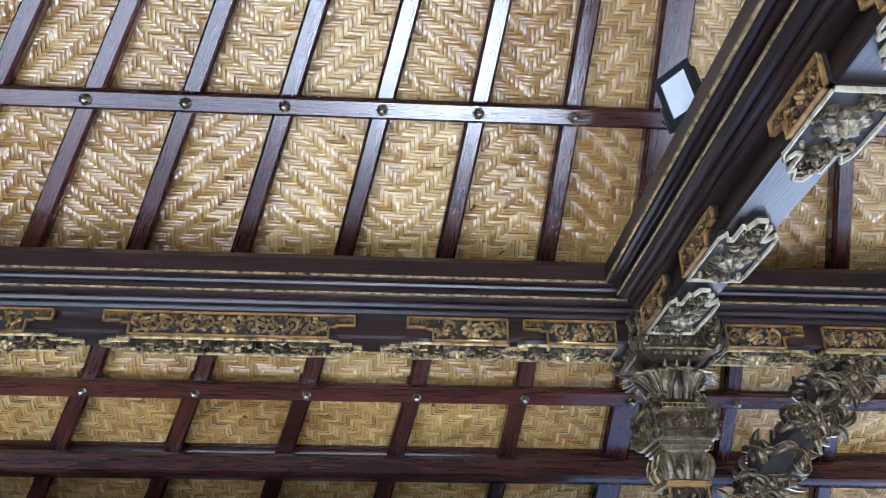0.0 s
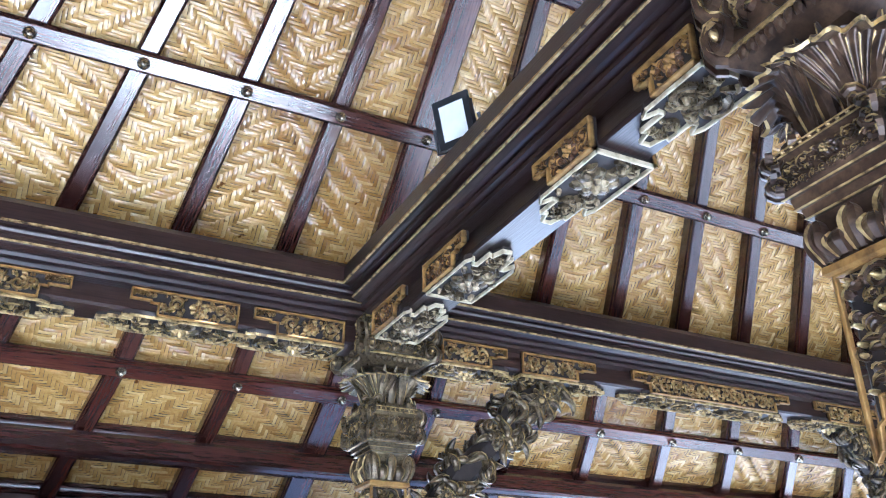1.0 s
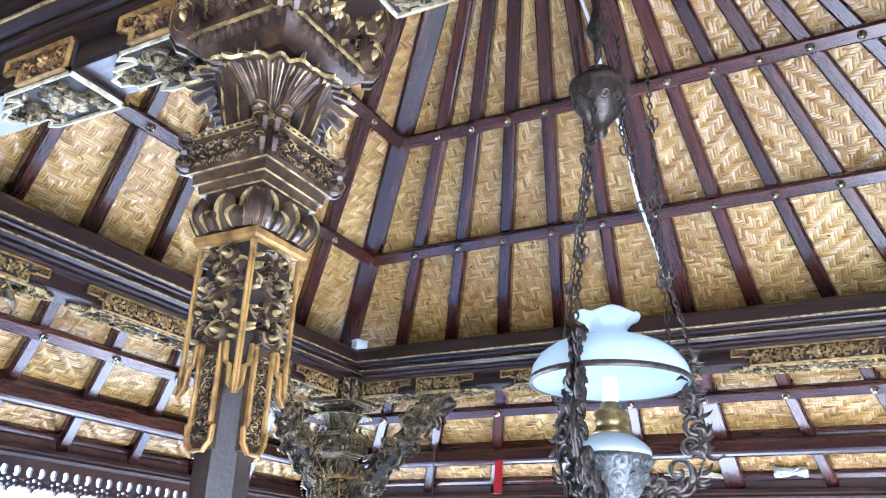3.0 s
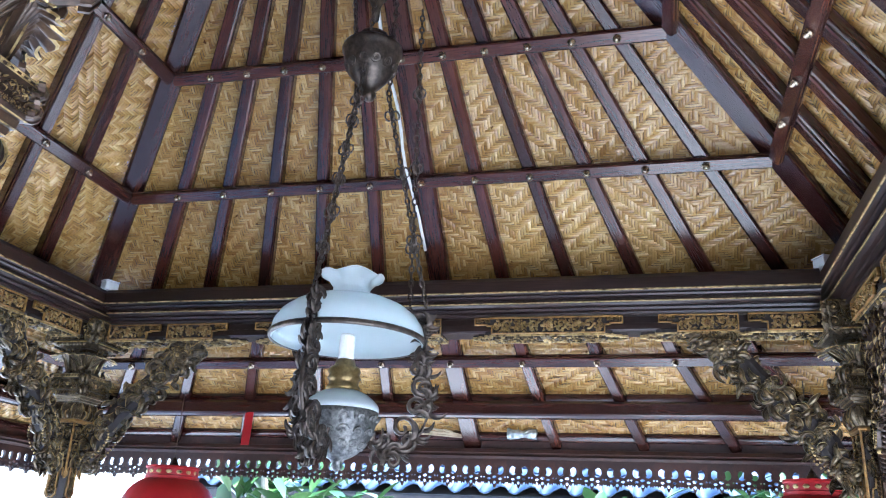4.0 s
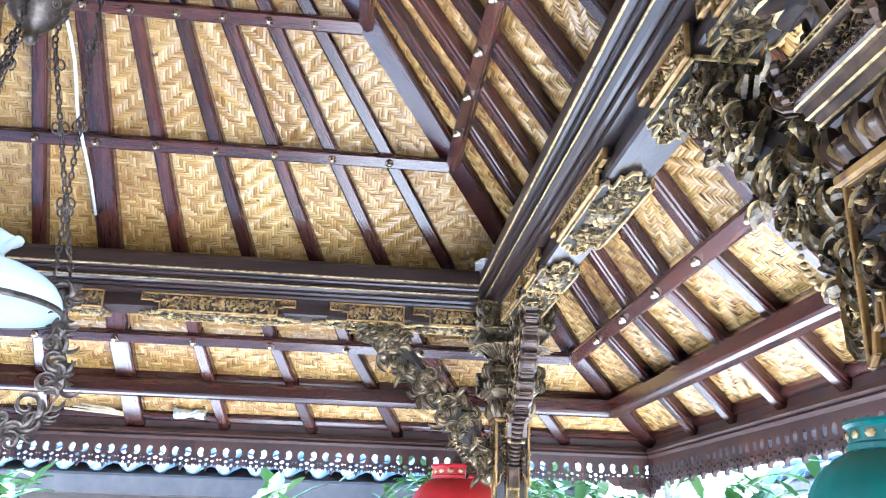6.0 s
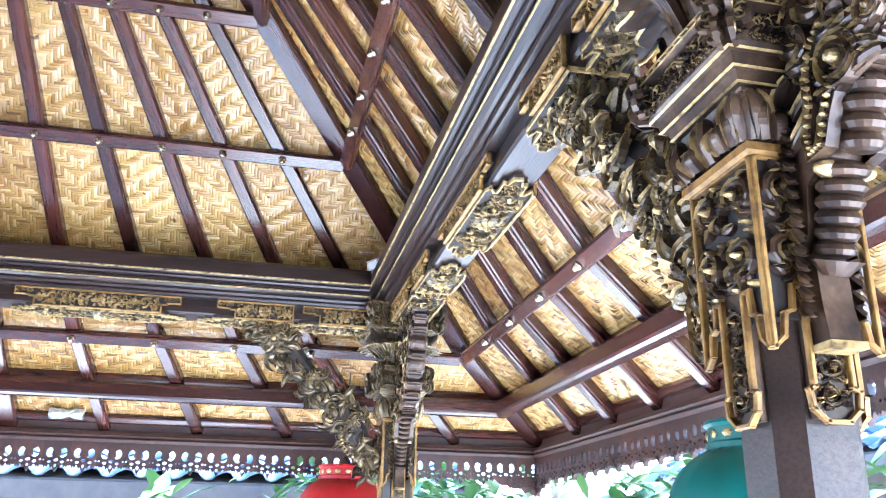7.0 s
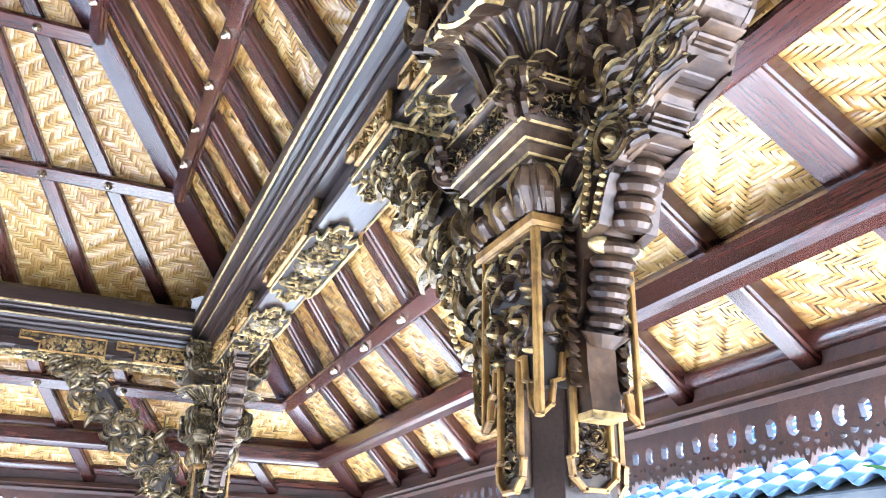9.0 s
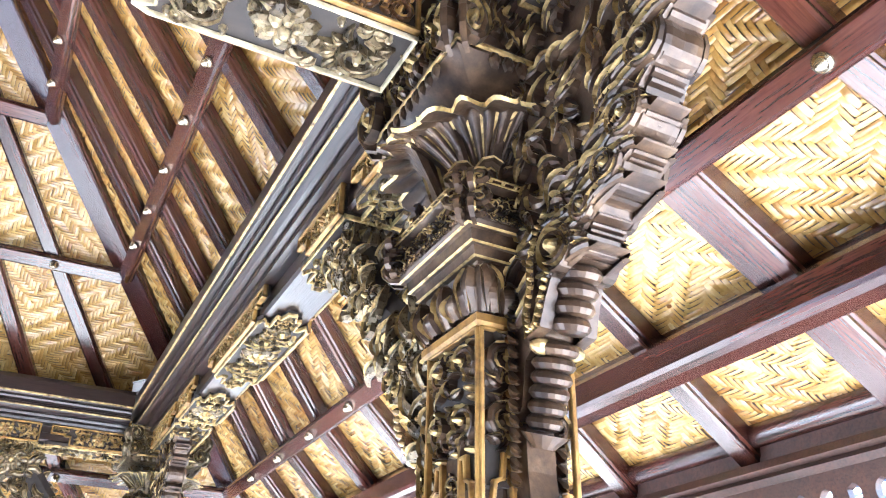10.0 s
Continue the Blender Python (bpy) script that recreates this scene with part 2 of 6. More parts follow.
# ---- mesh helpers ----
class Mesh:
    """Collects pieces of geometry with a material index each."""

    def __init__(self):
        self.v, self.f, self.m = [], [], []

    def add(self, verts, faces, mat=0):
        n = len(self.v)
        self.v.extend(tuple(map(float, p)) for p in verts)
        self.f.extend(tuple(n + i for i in f) for f in faces)
        self.m.extend(mat if isinstance(mat, list) else [mat] * len(faces))

    def box(self, a, b, mat=0, bevel=0.0):
        (x0, y0, z0), (x1, y1, z1) = a, b
        if not bevel:
            v = [(x, y, z) for z in (z0, z1) for y in (y0, y1) for x in (x0, x1)]
            self.add(v, [(0, 2, 3, 1), (4, 5, 7, 6), (0, 1, 5, 4), (2, 6, 7, 3), (0, 4, 6, 2), (1, 3, 7, 5)], mat)
            return
        e = bevel
        rings = []
        for z, i in ((z0, e), (z0 + e, 0), (z1 - e, 0), (z1, e)):
            q = e if i == 0 else e * 1.6
            rings.append([(x0 + q, y0 + i, z), (x1 - q, y0 + i, z), (x1 - i, y0 + q, z), (x1 - i, y1 - q, z), (x1 - q, y1 - i, z), (x0 + q, y1 - i, z), (x0 + i, y1 - q, z), (x0 + i, y0 + q, z)])
        self.loft(rings, True, True, mat)

    def loft(self, rings, closed=True, caps=True, mat=0):
        k = len(rings[0])
        v = [p for r in rings for p in r]
        f = []
        for i in range(len(rings) - 1):
            for j in range(k if closed else k - 1):
                a, b = i * k + j, i * k + (j + 1) % k
                f.append((a, b, b + k, a + k))
        if caps and closed:
            f.append(tuple(reversed(range(k))))
            f.append(tuple(range((len(rings) - 1) * k, len(rings) * k)))
        self.add(v, f, mat)

    def prism(self, poly, origin, u, v, n, depth, mat=0):
        o, u, v, n = (np.array(x, float) for x in (origin, u, v, n))
        base = [o + u * p[0] + v * p[1] for p in poly]
        self.loft([base, [p + n * depth for p in base]], True, True, mat)

    def lathe(self, profile, centre=(0, 0, 0), k=20, mat=0):
        rings = [[(centre[0] + r * math.cos(2 * math.pi * j / k), centre[1] + r * math.sin(2 * math.pi * j / k), centre[2] + z) for j in range(k)] for r, z in profile]
        self.loft(rings, True, True, mat)

    def hoop(self, profile, k=40, mat=0):
        """A ring with an open middle: the closed outline turned about the upright axis."""
        self.loft([[(r * math.cos(q), r * math.sin(q), z) for r, z in profile] for q in (2 * math.pi * j / k for j in range(k + 1))], True, False, mat)

    def tube(self, path, radius, k=8, mat=0, flat=1.0):
        path = [np.array(p, float) for p in path]
        rings = []
        for i, p in enumerate(path):
            t = path[min(i + 1, len(path) - 1)] - path[max(i - 1, 0)]
            t /= np.linalg.norm(t) + 1e-9
            h = np.array((0, 0, 1.0)) if abs(t[2]) < 0.9 else np.array((1.0, 0, 0))
            a = np.cross(t, h)
            a /= np.linalg.norm(a) + 1e-9
            b = np.cross(t, a)
            r = radius[i] if hasattr(radius, "__len__") else radius
            rings.append([p + r * (math.cos(2 * math.pi * j / k) * a + flat * math.sin(2 * math.pi * j / k) * b) for j in range(k)])
        self.loft(rings, True, True, mat)

    def ribbon(self, path, widths, height, n, rim=1, body=0):
        """A carved band along a path with raised gilt rims."""
        path, n = np.array(path, float), np.array(n, float)
        t = np.gradient(path, axis=0)
        across = np.cross(t, n)
        across /= np.linalg.norm(across, axis=1)[:, None] + 1e-9
        us = (-1, -0.95, -0.8, 0, 0.8, 0.95, 1)
        hs = (0, 1.0, 0.55, 0.85, 0.55, 1.0, 0)
        rings = []
        last = len(path) - 1
        for i, (p, a) in enumerate(zip(path, across)):
            w = widths[i]
            lift = height * (0.55 + 0.45 * math.sin(math.pi * i / last))
            rings.append([p + a * w * u + n * lift * h for u, h in zip(us, hs)])
        k = len(us)
        v = [p for r in rings for p in r]
        f, m = [], []
        for i in range(last):
            for j in range(k - 1):
                a = i * k + j
                f.append((a, a + 1, a + 1 + k, a + k))
                m.append(rim if j in (1, 4) else body)
        self.add(v, f, m)

    def dome(self, c, u, v, n, ru, rv, h, k=8, mat=0):
        c, u, v, n = (np.array(x, float) for x in (c, u, v, n))
        rings = []
        for s, z in ((1.0, 0.0), (0.85, 0.55), (0.5, 0.9), (0.08, 1.0)):
            rings.append([c + u * ru * s * math.cos(2 * math.pi * j / k) + v * rv * s * math.sin(2 * math.pi * j / k) + n * h * z for j in range(k)])
        self.loft(rings, True, True, mat)

    def make(self, name, mats, parent=None, label="", smooth=False):
        me = bpy.data.meshes.new(name)
        me.from_pydata(self.v, [], self.f)
        for x in mats:
            me.materials.append(x)
        me.polygons.foreach_set("material_index", self.m)
        if smooth:
            me.polygons.foreach_set("use_smooth", [True] * len(me.polygons))
        me.update()
        bm = bmesh.new()
        bm.from_mesh(me)
        bmesh.ops.recalc_face_normals(bm, faces=bm.faces)
        bm.to_mesh(me)
        bm.free()
        ob = new(name, me)
        if parent:
            ob.parent = parent
        if label:
            ob["label"] = label
        return ob


def thing(name, label, category, at=(0, 0, 0), group="", kind=""):
    ob = new(name)
    ob.location = at
    ob.empty_display_size = 0.05
    bpy.context.view_layer.update()
    return tagged(ob, label, category, group, kind)


def shared(name, me, parent, at=None, label=""):
    ob = new(name, me)
    ob.parent = parent
    if at is not None:
        ob.matrix_local = at
    if label:
        ob["label"] = label
    return ob


def spiral(c, r, a0, turns, n=14, tight=0.12):
    out = []
    for i in range(n):
        s = i / (n - 1)
        rr = r * (1 - s * (1 - tight))
        a = a0 + turns * 2 * math.pi * s
        out.append((c[0] + rr * math.cos(a), c[1] + rr * math.sin(a)))
    return out


def carve(mb, o, u, v, n, w, h, rng, depth=0.006, dense=1.0, flower=True):
    """Scrolls, leaves and flowers in relief over a field w x h centred at o."""
    o, u, v, n = (np.array(x, float) for x in (o, u, v, n))
    if h > w:
        u, v, w, h = v, u, h, w

    def put(p):
        return o + u * p[0] + v * p[1]

    def leaf(c, a, length, width, bend, lift=1.0):
        pts, ws = [], []
        for i in range(7):
            s = i / 6
            b = a + bend * (s - 0.3)
            pts.append(put((c[0] + length * s * math.cos(b), c[1] + length * s * math.sin(b))))
            ws.append(width * (0.18 + math.sin(math.pi * min(1, s * 0.85 + 0.12)) * 0.9) * (1 - 0.75 * s * s))
        mb.ribbon(pts, ws, depth * lift, n)

    def bloom(c, r):
        for ring, (rr, k, lift) in enumerate(((1.0, 7, 0.7), (0.62, 6, 1.1))):
            for j in range(k):
                a = 2 * math.pi * (j + 0.5 * ring) / k + rng.uniform(-0.1, 0.1)
                d = np.array((math.cos(a), math.sin(a)))
                side = np.array((-d[1], d[0]))
                cc = (c[0] + d[0] * r * rr * 0.6, c[1] + d[1] * r * rr * 0.6)
                mb.dome(put(cc), u * d[0] + v * d[1], u * side[0] + v * side[1], n, r * rr * 0.42, r * rr * 0.33, depth * lift * 1.2, 7, 0 if ring == 0 else 1)
        mb.dome(put(c), u, v, n, r * 0.24, r * 0.24, depth * 2.0, 8, 1)

    gx, gy = max(2, int(w / (0.27 * h))), 3
    for i in range(gx):
        for j in range(gy):
            c = ((i + rng.uniform(0.2, 0.8)) / gx * w - w / 2, (j + rng.uniform(0.2, 0.8)) / gy * h - h / 2)
            a, ln, bend = rng.uniform(0, 2 * math.pi), h * rng.uniform(0.2, 0.3), rng.uniform(-1.5, 1.5)
            tip = (c[0] + ln * math.cos(a + 0.7 * bend), c[1] + ln * math.sin(a + 0.7 * bend))
            if abs(tip[0]) < w / 2 and abs(tip[1]) < h / 2:
                leaf(c, a, ln, h * 0.095, bend, rng.uniform(0.6, 1.1))
    x = 0.0
    if flower and w > 1.3 * h:
        bloom((0, 0), h * 0.44)
        x = h * 0.5
    step = h * 0.95
    for side in (-1, 1):
        pos, flip = x, 1
        while pos < w / 2 - h * 0.2:
            room = min(step, w / 2 - pos)
            cx, r = side * (pos + room * 0.5), min(room * 0.46, h * 0.36)
            cy = flip * h * 0.08
            a0 = math.pi * (0.5 if side > 0 else 0.5) * flip + rng.uniform(-0.3, 0.3)
            sp = spiral((cx, cy), r, a0 + math.pi, side * flip * 1.45, 16)
            mb.ribbon([put(p) for p in sp], [h * 0.085 * (1 - 0.6 * i / 15) for i in range(16)], depth, n)
            mb.dome(put((cx, cy)), u, v, n, h * 0.07, h * 0.07, depth * 1.5, 7, 1)
            for j in range(int(5 * dense)):
                a = rng.uniform(0, 2 * math.pi)
                c = (cx + r * 0.75 * math.cos(a), cy + r * 0.75 * math.sin(a))
                ln = h * rng.uniform(0.2, 0.34)
                tip = (c[0] + ln * math.cos(a), c[1] + ln * math.sin(a))
                if abs(tip[0]) < w / 2 - 0.002 and abs(tip[1]) < h / 2 - 0.001:
                    leaf(c, a, ln, h * 0.07, rng.uniform(-1.2, 1.2), 0.8)
            for j in range(int(2 * dense)):
                c = (cx + rng.uniform(-0.5, 0.5) * room, rng.choice((-1, 1)) * h * 0.4)
                if abs(c[0]) < w / 2 - h * 0.08:
                    mb.dome(put(c), u, v, n, h * 0.06, h * 0.06, depth, 6, 1)
            pos += room
            flip = -flip


def bars(mb, poly, o, u, v, n, w, h, mat, closed=True):
    """A raised border along a polygon."""
    o, u, v, n = (np.array(x, float) for x in (o, u, v, n))
    k = len(poly)
    for i in range(k if closed else k - 1):
        a, b = np.array(poly[i], float), np.array(poly[(i + 1) % k], float)
        d = b - a
        ln = np.linalg.norm(d)
        if ln < 1e-6:
            continue
        d /= ln
        s = np.array((-d[1], d[0]))
        a2, b2 = a - d * w / 2, b + d * w / 2
        q = [a2 - s * w / 2, b2 - s * w / 2, b2 + s * w / 2, a2 + s * w / 2]
        q2 = [a2 - s * w * 0.3 + d * w * 0.2, b2 - s * w * 0.3 - d * w * 0.2, b2 + s * w * 0.3 - d * w * 0.2, a2 + s * w * 0.3 + d * w * 0.2]
        r = [[o + u * p[0] + v * p[1] - n * 0.001 for p in q], [o + u * p[0] + v * p[1] + n * h * 0.7 for p in q], [o + u * p[0] + v * p[1] + n * h for p in q2]]
        mb.loft(r, True, True, mat)


# ---- plan of the pavilion ----
XR, YM = 0.588, 0.4065           # middle of the roof
HX, HY = 1.717, 1.0725           # half sizes at the lower purlin
Z0, M1, M2, BREAK = 2.691, 0.965, 0.62, 0.504
BX0, BX1, BXM = -1.369, 2.545, 0.565   # ring beam and cross beam
BY0, BY1 = -0.906, 1.719
EAVE = 0.94
PUR, RAF = 0.022, 0.042          # depth of purlins and rafters
SIDES = {
    "north": ((XR, YM + HY), (0, 1), (1, 0), HX, 0.211, 0.113, 7),
    "south": ((XR, YM - HY), (0, -1), (1, 0), HX, 0.211, 0.113, 7),
    "east": ((XR + HX, YM), (1, 0), (0, 1), HY, 0.1771, 0.1658, 5),
    "west": ((XR - HX, YM), (-1, 0), (0, 1), HY, 0.1771, 0.1658, 5),
}


def on_roof(side, off, s, h, low=False):
    """A place on a slope: off metres outward, s along, h above the purlins' underside."""
    (ox, oy), (dx, dy), (sx, sy) = side[:3]
    m = M2 if low else M1
    z = Z0 - M1 * min(off, BREAK) - M2 * max(off - BREAK, 0) if low else Z0 - M1 * off
    c = 1 / math.sqrt(1 + m * m)
    o = off + h * m * c
    return np.array((ox + dx * o + sx * s, oy + dy * o + sy * s, z + h * c))


def normal_of(side, low=False):
    dx, dy = side[1]
    m = M2 if low else M1
    c = 1 / math.sqrt(1 + m * m)
    return np.array((dx * m * c, dy * m * c, c))


def timber(name, a, b, n, width, depth, parent, mat=RAFTER, label=""):
    """A bar from a to b whose lower face, with a bead along both edges, looks away from n."""
    a, b, n = np.array(a, float), np.array(b, float), np.array(n, float)
    t = (b - a) / np.linalg.norm(b - a)
    s = np.cross(t, n)
    s /= np.linalg.norm(s)
    w = width / 2
    prof = [(-w, depth), (-w, 0.014), (-w + 0.003, 0.010), (-w + 0.003, 0.004), (-w + 0.007, 0.0), (w - 0.007, 0.0), (w - 0.003, 0.004), (w - 0.003, 0.010), (w, 0.014), (w, depth)]
    mb = Mesh()
    half_len = np.linalg.norm(b - a) / 2
    mb.loft([[(e, x, z) for x, z in prof] for e in (-half_len, half_len)])
    ob = mb.make(name, [mat], parent, label)
    n = np.cross(s, t) if np.dot(np.cross(t, s), n) < 0 else np.cross(t, s)
    if np.dot(np.cross(t, s), n) < 0:
        s = -s
    ob.matrix_local = Matrix.Translation(Vector((a + b) / 2)) @ Matrix([(t[i], s[i], n[i]) for i in range(3)]).to_4x4()
    return ob


def run(name, side, prof, mat, parent, label="", smooth=False):
    """A length with one outline (metres outward, height) along a whole side, mitred at both ends."""
    (ox, oy), (dx, dy), _, half = side[:4]
    mb = Mesh()
    mb.loft([[(s * (half + o), o, z) for o, z in prof] for s in (-1, 1)])
    ob = mb.make(name, [mat], parent, label, smooth)
    ob.matrix_local = Matrix(((dy, dx, 0, ox), (-dx, dy, 0, oy), (0, 0, 1, 0), (0, 0, 0, 1)))
    return ob


def weave(name, side, off0, off1, low, half, smin, smax, parent, pitch=0.0096, cross=0.0078):
    """A twilled mat of bamboo strips, each float a strip of its own."""
    m = M2 if low else M1
    k = math.sqrt(1 + m * m)
    ni, nj = int((smax - smin) / pitch), int((off1 - off0) * k / cross)
    i, j = np.meshgrid(np.arange(ni), np.arange(nj), indexing="ij")
    zig = np.abs((j % 88) - 44) + np.abs((i % 60) - 30)
    over = (zig % 8) < 4
    s_c, o_c = smin + (i + 0.5) * pitch, off0 + (j + 0.5) * cross / k
    inside = np.abs(s_c) < half + o_c - 0.004
    rng = np.random.default_rng(7)
    verts, faces, count = [], [], 0
    hmat = PUR + RAF + 0.004
    o = on_roof(side, 0.6 if low else 0.0, 0.0, hmat, low)
    ez = normal_of(side, low)
    es = np.array((*side[2], 0.0))
    eo = on_roof(side, 1.6, 0, hmat, True) - on_roof(side, 0.6, 0, hmat, True) if low else on_roof(side, 1, 0, hmat) - on_roof(side, 0, 0, hmat)
    ref = 0.6 if low else 0.0
    for warp in (True, False):
        grid = (over if warp else ~over) & inside
        g = grid if warp else grid.T
        pad = np.zeros((g.shape[0], 1), bool)
        edge = np.diff(np.concatenate([pad, g, pad], 1).astype(int), axis=1)
        r0, c0 = np.nonzero(edge == 1)
        r1, c1 = np.nonzero(edge == -1)
        n = len(r0)
        if not n:
            continue
        wj = rng.uniform(0.432, 0.482, n)
        shift = rng.uniform(-0.03, 0.03, n)
        tilt = rng.uniform(-0.0013, 0.0013, n)
        pull = rng.uniform(-0.0009, 0.0009, n)
        pts = np.zeros((n, 4, 3, 3))
        for q, (f, lift) in enumerate(((0.0, -0.0022), (0.25, 0.0008), (0.75, 0.0011), (1.0, -0.0022))):
            along = (c0 - 0.3) * (1 - f) + (c1 + 0.3) * f
            for e, (d, up) in enumerate(((-1, -0.0011), (0, 0.0), (1, -0.0011))):
                a = r0 + 0.5 + shift + d * wj
                h = -(lift + up + tilt * d + pull * (f - 0.5))
                s_, o_ = (a, along) if warp else (along, a)
                sv = smin + s_ * pitch
                ov = off0 + o_ * cross / k - ref
                pts[:, q, e] = o + sv[:, None] * es + ov[:, None] * eo + h[:, None] * ez
        verts.append(pts.reshape(-1, 3))
        base = count + 12 * np.arange(n)[:, None, None]
        quad = np.array([(q * 3 + e, q * 3 + e + 1, q * 3 + e + 4, q * 3 + e + 3) for q in range(3) for e in range(2)])
        faces.append((base + quad[None]).reshape(-1, 4))
        count += 12 * n
    v, f = np.concatenate(verts), np.concatenate(faces)
    me = bpy.data.meshes.new(name)
    me.vertices.add(len(v))
    me.vertices.foreach_set("co", v.ravel())
    me.loops.add(f.size)
    me.loops.foreach_set("vertex_index", f.ravel().astype(np.int32))
    me.polygons.add(len(f))
    me.polygons.foreach_set("loop_start", np.arange(0, f.size, 4, dtype=np.int32))
    me.polygons.foreach_set("use_smooth", np.ones(len(f), bool))
    me.materials.append(BAMBOO)
    me.update(calc_edges=True)
    ob = new(name, me)
    ob.parent = parent
    return tagged(ob, "golden woven bamboo matting in a herringbone twill", kind="stuff")


def stud_mesh():
    mb = Mesh()
    mb.lathe([(0.0115, 0.001), (0.0128, -0.0025), (0.011, -0.006), (0.0094, -0.0065), (0.0094, -0.010), (0.008, -0.0115), (0.0062, -0.0155), (0.003, -0.018), (0.0004, -0.0186)], k=12)
    ob = mb.make("stud", [STUD], smooth=True)
    me = ob.data
    bpy.data.objects.remove(ob)
    return me


STUD_ME = stud_mesh()


def slope(word):
    side = SIDES[word]
    (ox, oy), d, sdir, half, sp, fan, kmax = side
    seen = word != "west"
    root = thing("roof_" + word, "hipped roof slope of dark rafters over woven bamboo matting", "roof", kind="structure")
    n1, n2 = normal_of(side), normal_of(side, True)
    top = -1.06
    for k in range(-kmax, kmax + 1):
        f = lambda off: k * (sp + fan * off)
        lo = top
        if abs(f(lo)) > half + lo - 0.03:
            lo = (abs(k) * sp - half + 0.03) / (1 - abs(k) * fan)
        w = 0.074 if k == 0 else 0.045
        a, b = on_roof(side, lo, f(lo), PUR), on_roof(side, BREAK + 0.012, f(BREAK + 0.012), PUR)
        timber("rafter", a, b, n1, w, RAF, root)
        a, b = on_roof(side, BREAK - 0.004, f(BREAK), PUR, True), on_roof(side, EAVE - 0.012, f(EAVE), PUR, True)
        timber("rafter", a, b, n2, w, RAF, root)
    # purlins with a stud at each crossing
    for off, h in ((0.0, 0.0), (-0.292, 0.0), (BREAK, 0.0)):
        e = half + off
        a, b = on_roof(side, off, -e, h), on_roof(side, off, e, h)
        pur = timber("purlin", a, b, n1, 0.046, PUR, root, RAFTER)
        if not seen:
            continue
        rot = Vector(n1).to_track_quat("Z", "Y").to_matrix().to_4x4()
        for k in range(-kmax, kmax + 1):
            p = on_roof(side, off, k * (sp + fan * off), -0.001)
            shared("stud", STUD_ME, pur, pur.matrix_basis.inverted() @ Matrix.Translation(Vector(p)) @ rot)
    # heavy eave purlin, round battens against the matting, boards at the edge
    dx, dy = d
    prof = [(0.69, 2.050), (0.685, 2.057), (0.685, 2.094), (0.692, 2.104), (0.735, 2.104), (0.742, 2.09), (0.742, 2.054), (0.735, 2.044), (0.70, 2.044)]
    run("eave_purlin", side, prof, RAFTER, root, "heavy reddish brown eave purlin")
    for off, r in ((0.722, 0.026), (0.905, 0.02)):
        c = on_roof(side, off, 0.0, PUR + RAF - 0.004, True) - np.array((ox, oy, 0.0))
        o = c[0] * dx + c[1] * dy
        run("batten", side, [(o + r * math.cos(a), c[2] + r * math.sin(a)) for a in np.linspace(0, 2 * math.pi, 11)[:-1]], RAFTER, root, smooth=True)
    # added board between the rafters that stops light over the beam's outer edge
    run("blocking_board", side, [(0.335, 2.39), (0.352, 2.385), (0.352, 2.445), (0.335, 2.455)], RAFTER, root)
    # cover that closes the roof
    mb = Mesh()
    hc = PUR + RAF + 0.02
    pts = []
    for off, low in ((-half if half < 1.2 else -HY, False), (BREAK, False)):
        for s in (-1, 1):
            pts.append(on_roof(side, off, s * max(half + off, 0), hc, low))
    for s in (-1, 1):
        pts.append(on_roof(side, 1.0, s * (half + 1.0), hc, True))
    up = np.array((0, 0, 0.12))
    allp = pts + [p + up for p in pts]
    mb.add(allp, [(0, 1, 3, 2), (2, 3, 5, 4), (6, 8, 9, 7), (8, 10, 11, 9), (0, 2, 8, 6), (1, 7, 9, 3), (2, 4, 10, 8), (3, 9, 11, 5), (4, 5, 11, 10)])
    mb.make("roof_cover", [THATCH], root)
    if seen:
        lim = {"north": (-1.75, HX + EAVE), "south": (-0.75, HX + EAVE), "east": (-HY - EAVE, HY + EAVE)}[word]
        weave("woven_mat", side, -1.0, BREAK + 0.02, False, half, lim[0], lim[1], root)
        weave("woven_mat", side, BREAK - 0.01, EAVE, True, half, lim[0], lim[1], root)
    return root


SLOPES = {w: slope(w) for w in SIDES}

# hip rafters, each along the fold between two slopes
hips = thing("hip_rafters", "dark hip rafters along the folds of the roof", "rafter", kind="structure")
for sx in (-1, 1):
    for sy in (-1, 1):
        def hip_at(off, h, low=False):
            z = Z0 - M1 * min(off, BREAK) - M2 * max(off - BREAK, 0)
            return np.array((XR + sx * (HX + off), YM + sy * (HY + off), z + h))
        for o0, o1 in ((-1.06, BREAK + 0.01), (BREAK - 0.005, EAVE)):
            a, b = hip_at(o0, 0.030), hip_at(o1, 0.030)
            t = b - a
            side_v = np.cross(t, (0, 0, 1.0))
            n = np.cross(side_v, t)
            n /= np.linalg.norm(n)
            timber("hip_rafter", a, b, n if n[2] > 0 else -n, 0.078, 0.05, hips)
ridge = Mesh()
ridge.box((XR - HX + HY, YM - 0.035, Z0 + M1 * HY - 0.10), (XR + HX - HY, YM + 0.035, Z0 + M1 * HY + 0.02), 0, 0.006)
ridge_ob = ridge.make("ridge_beam", [RAFTER])
tagged(ridge_ob, "dark wooden ridge beam at the top of the roof", "beam", kind="structure")


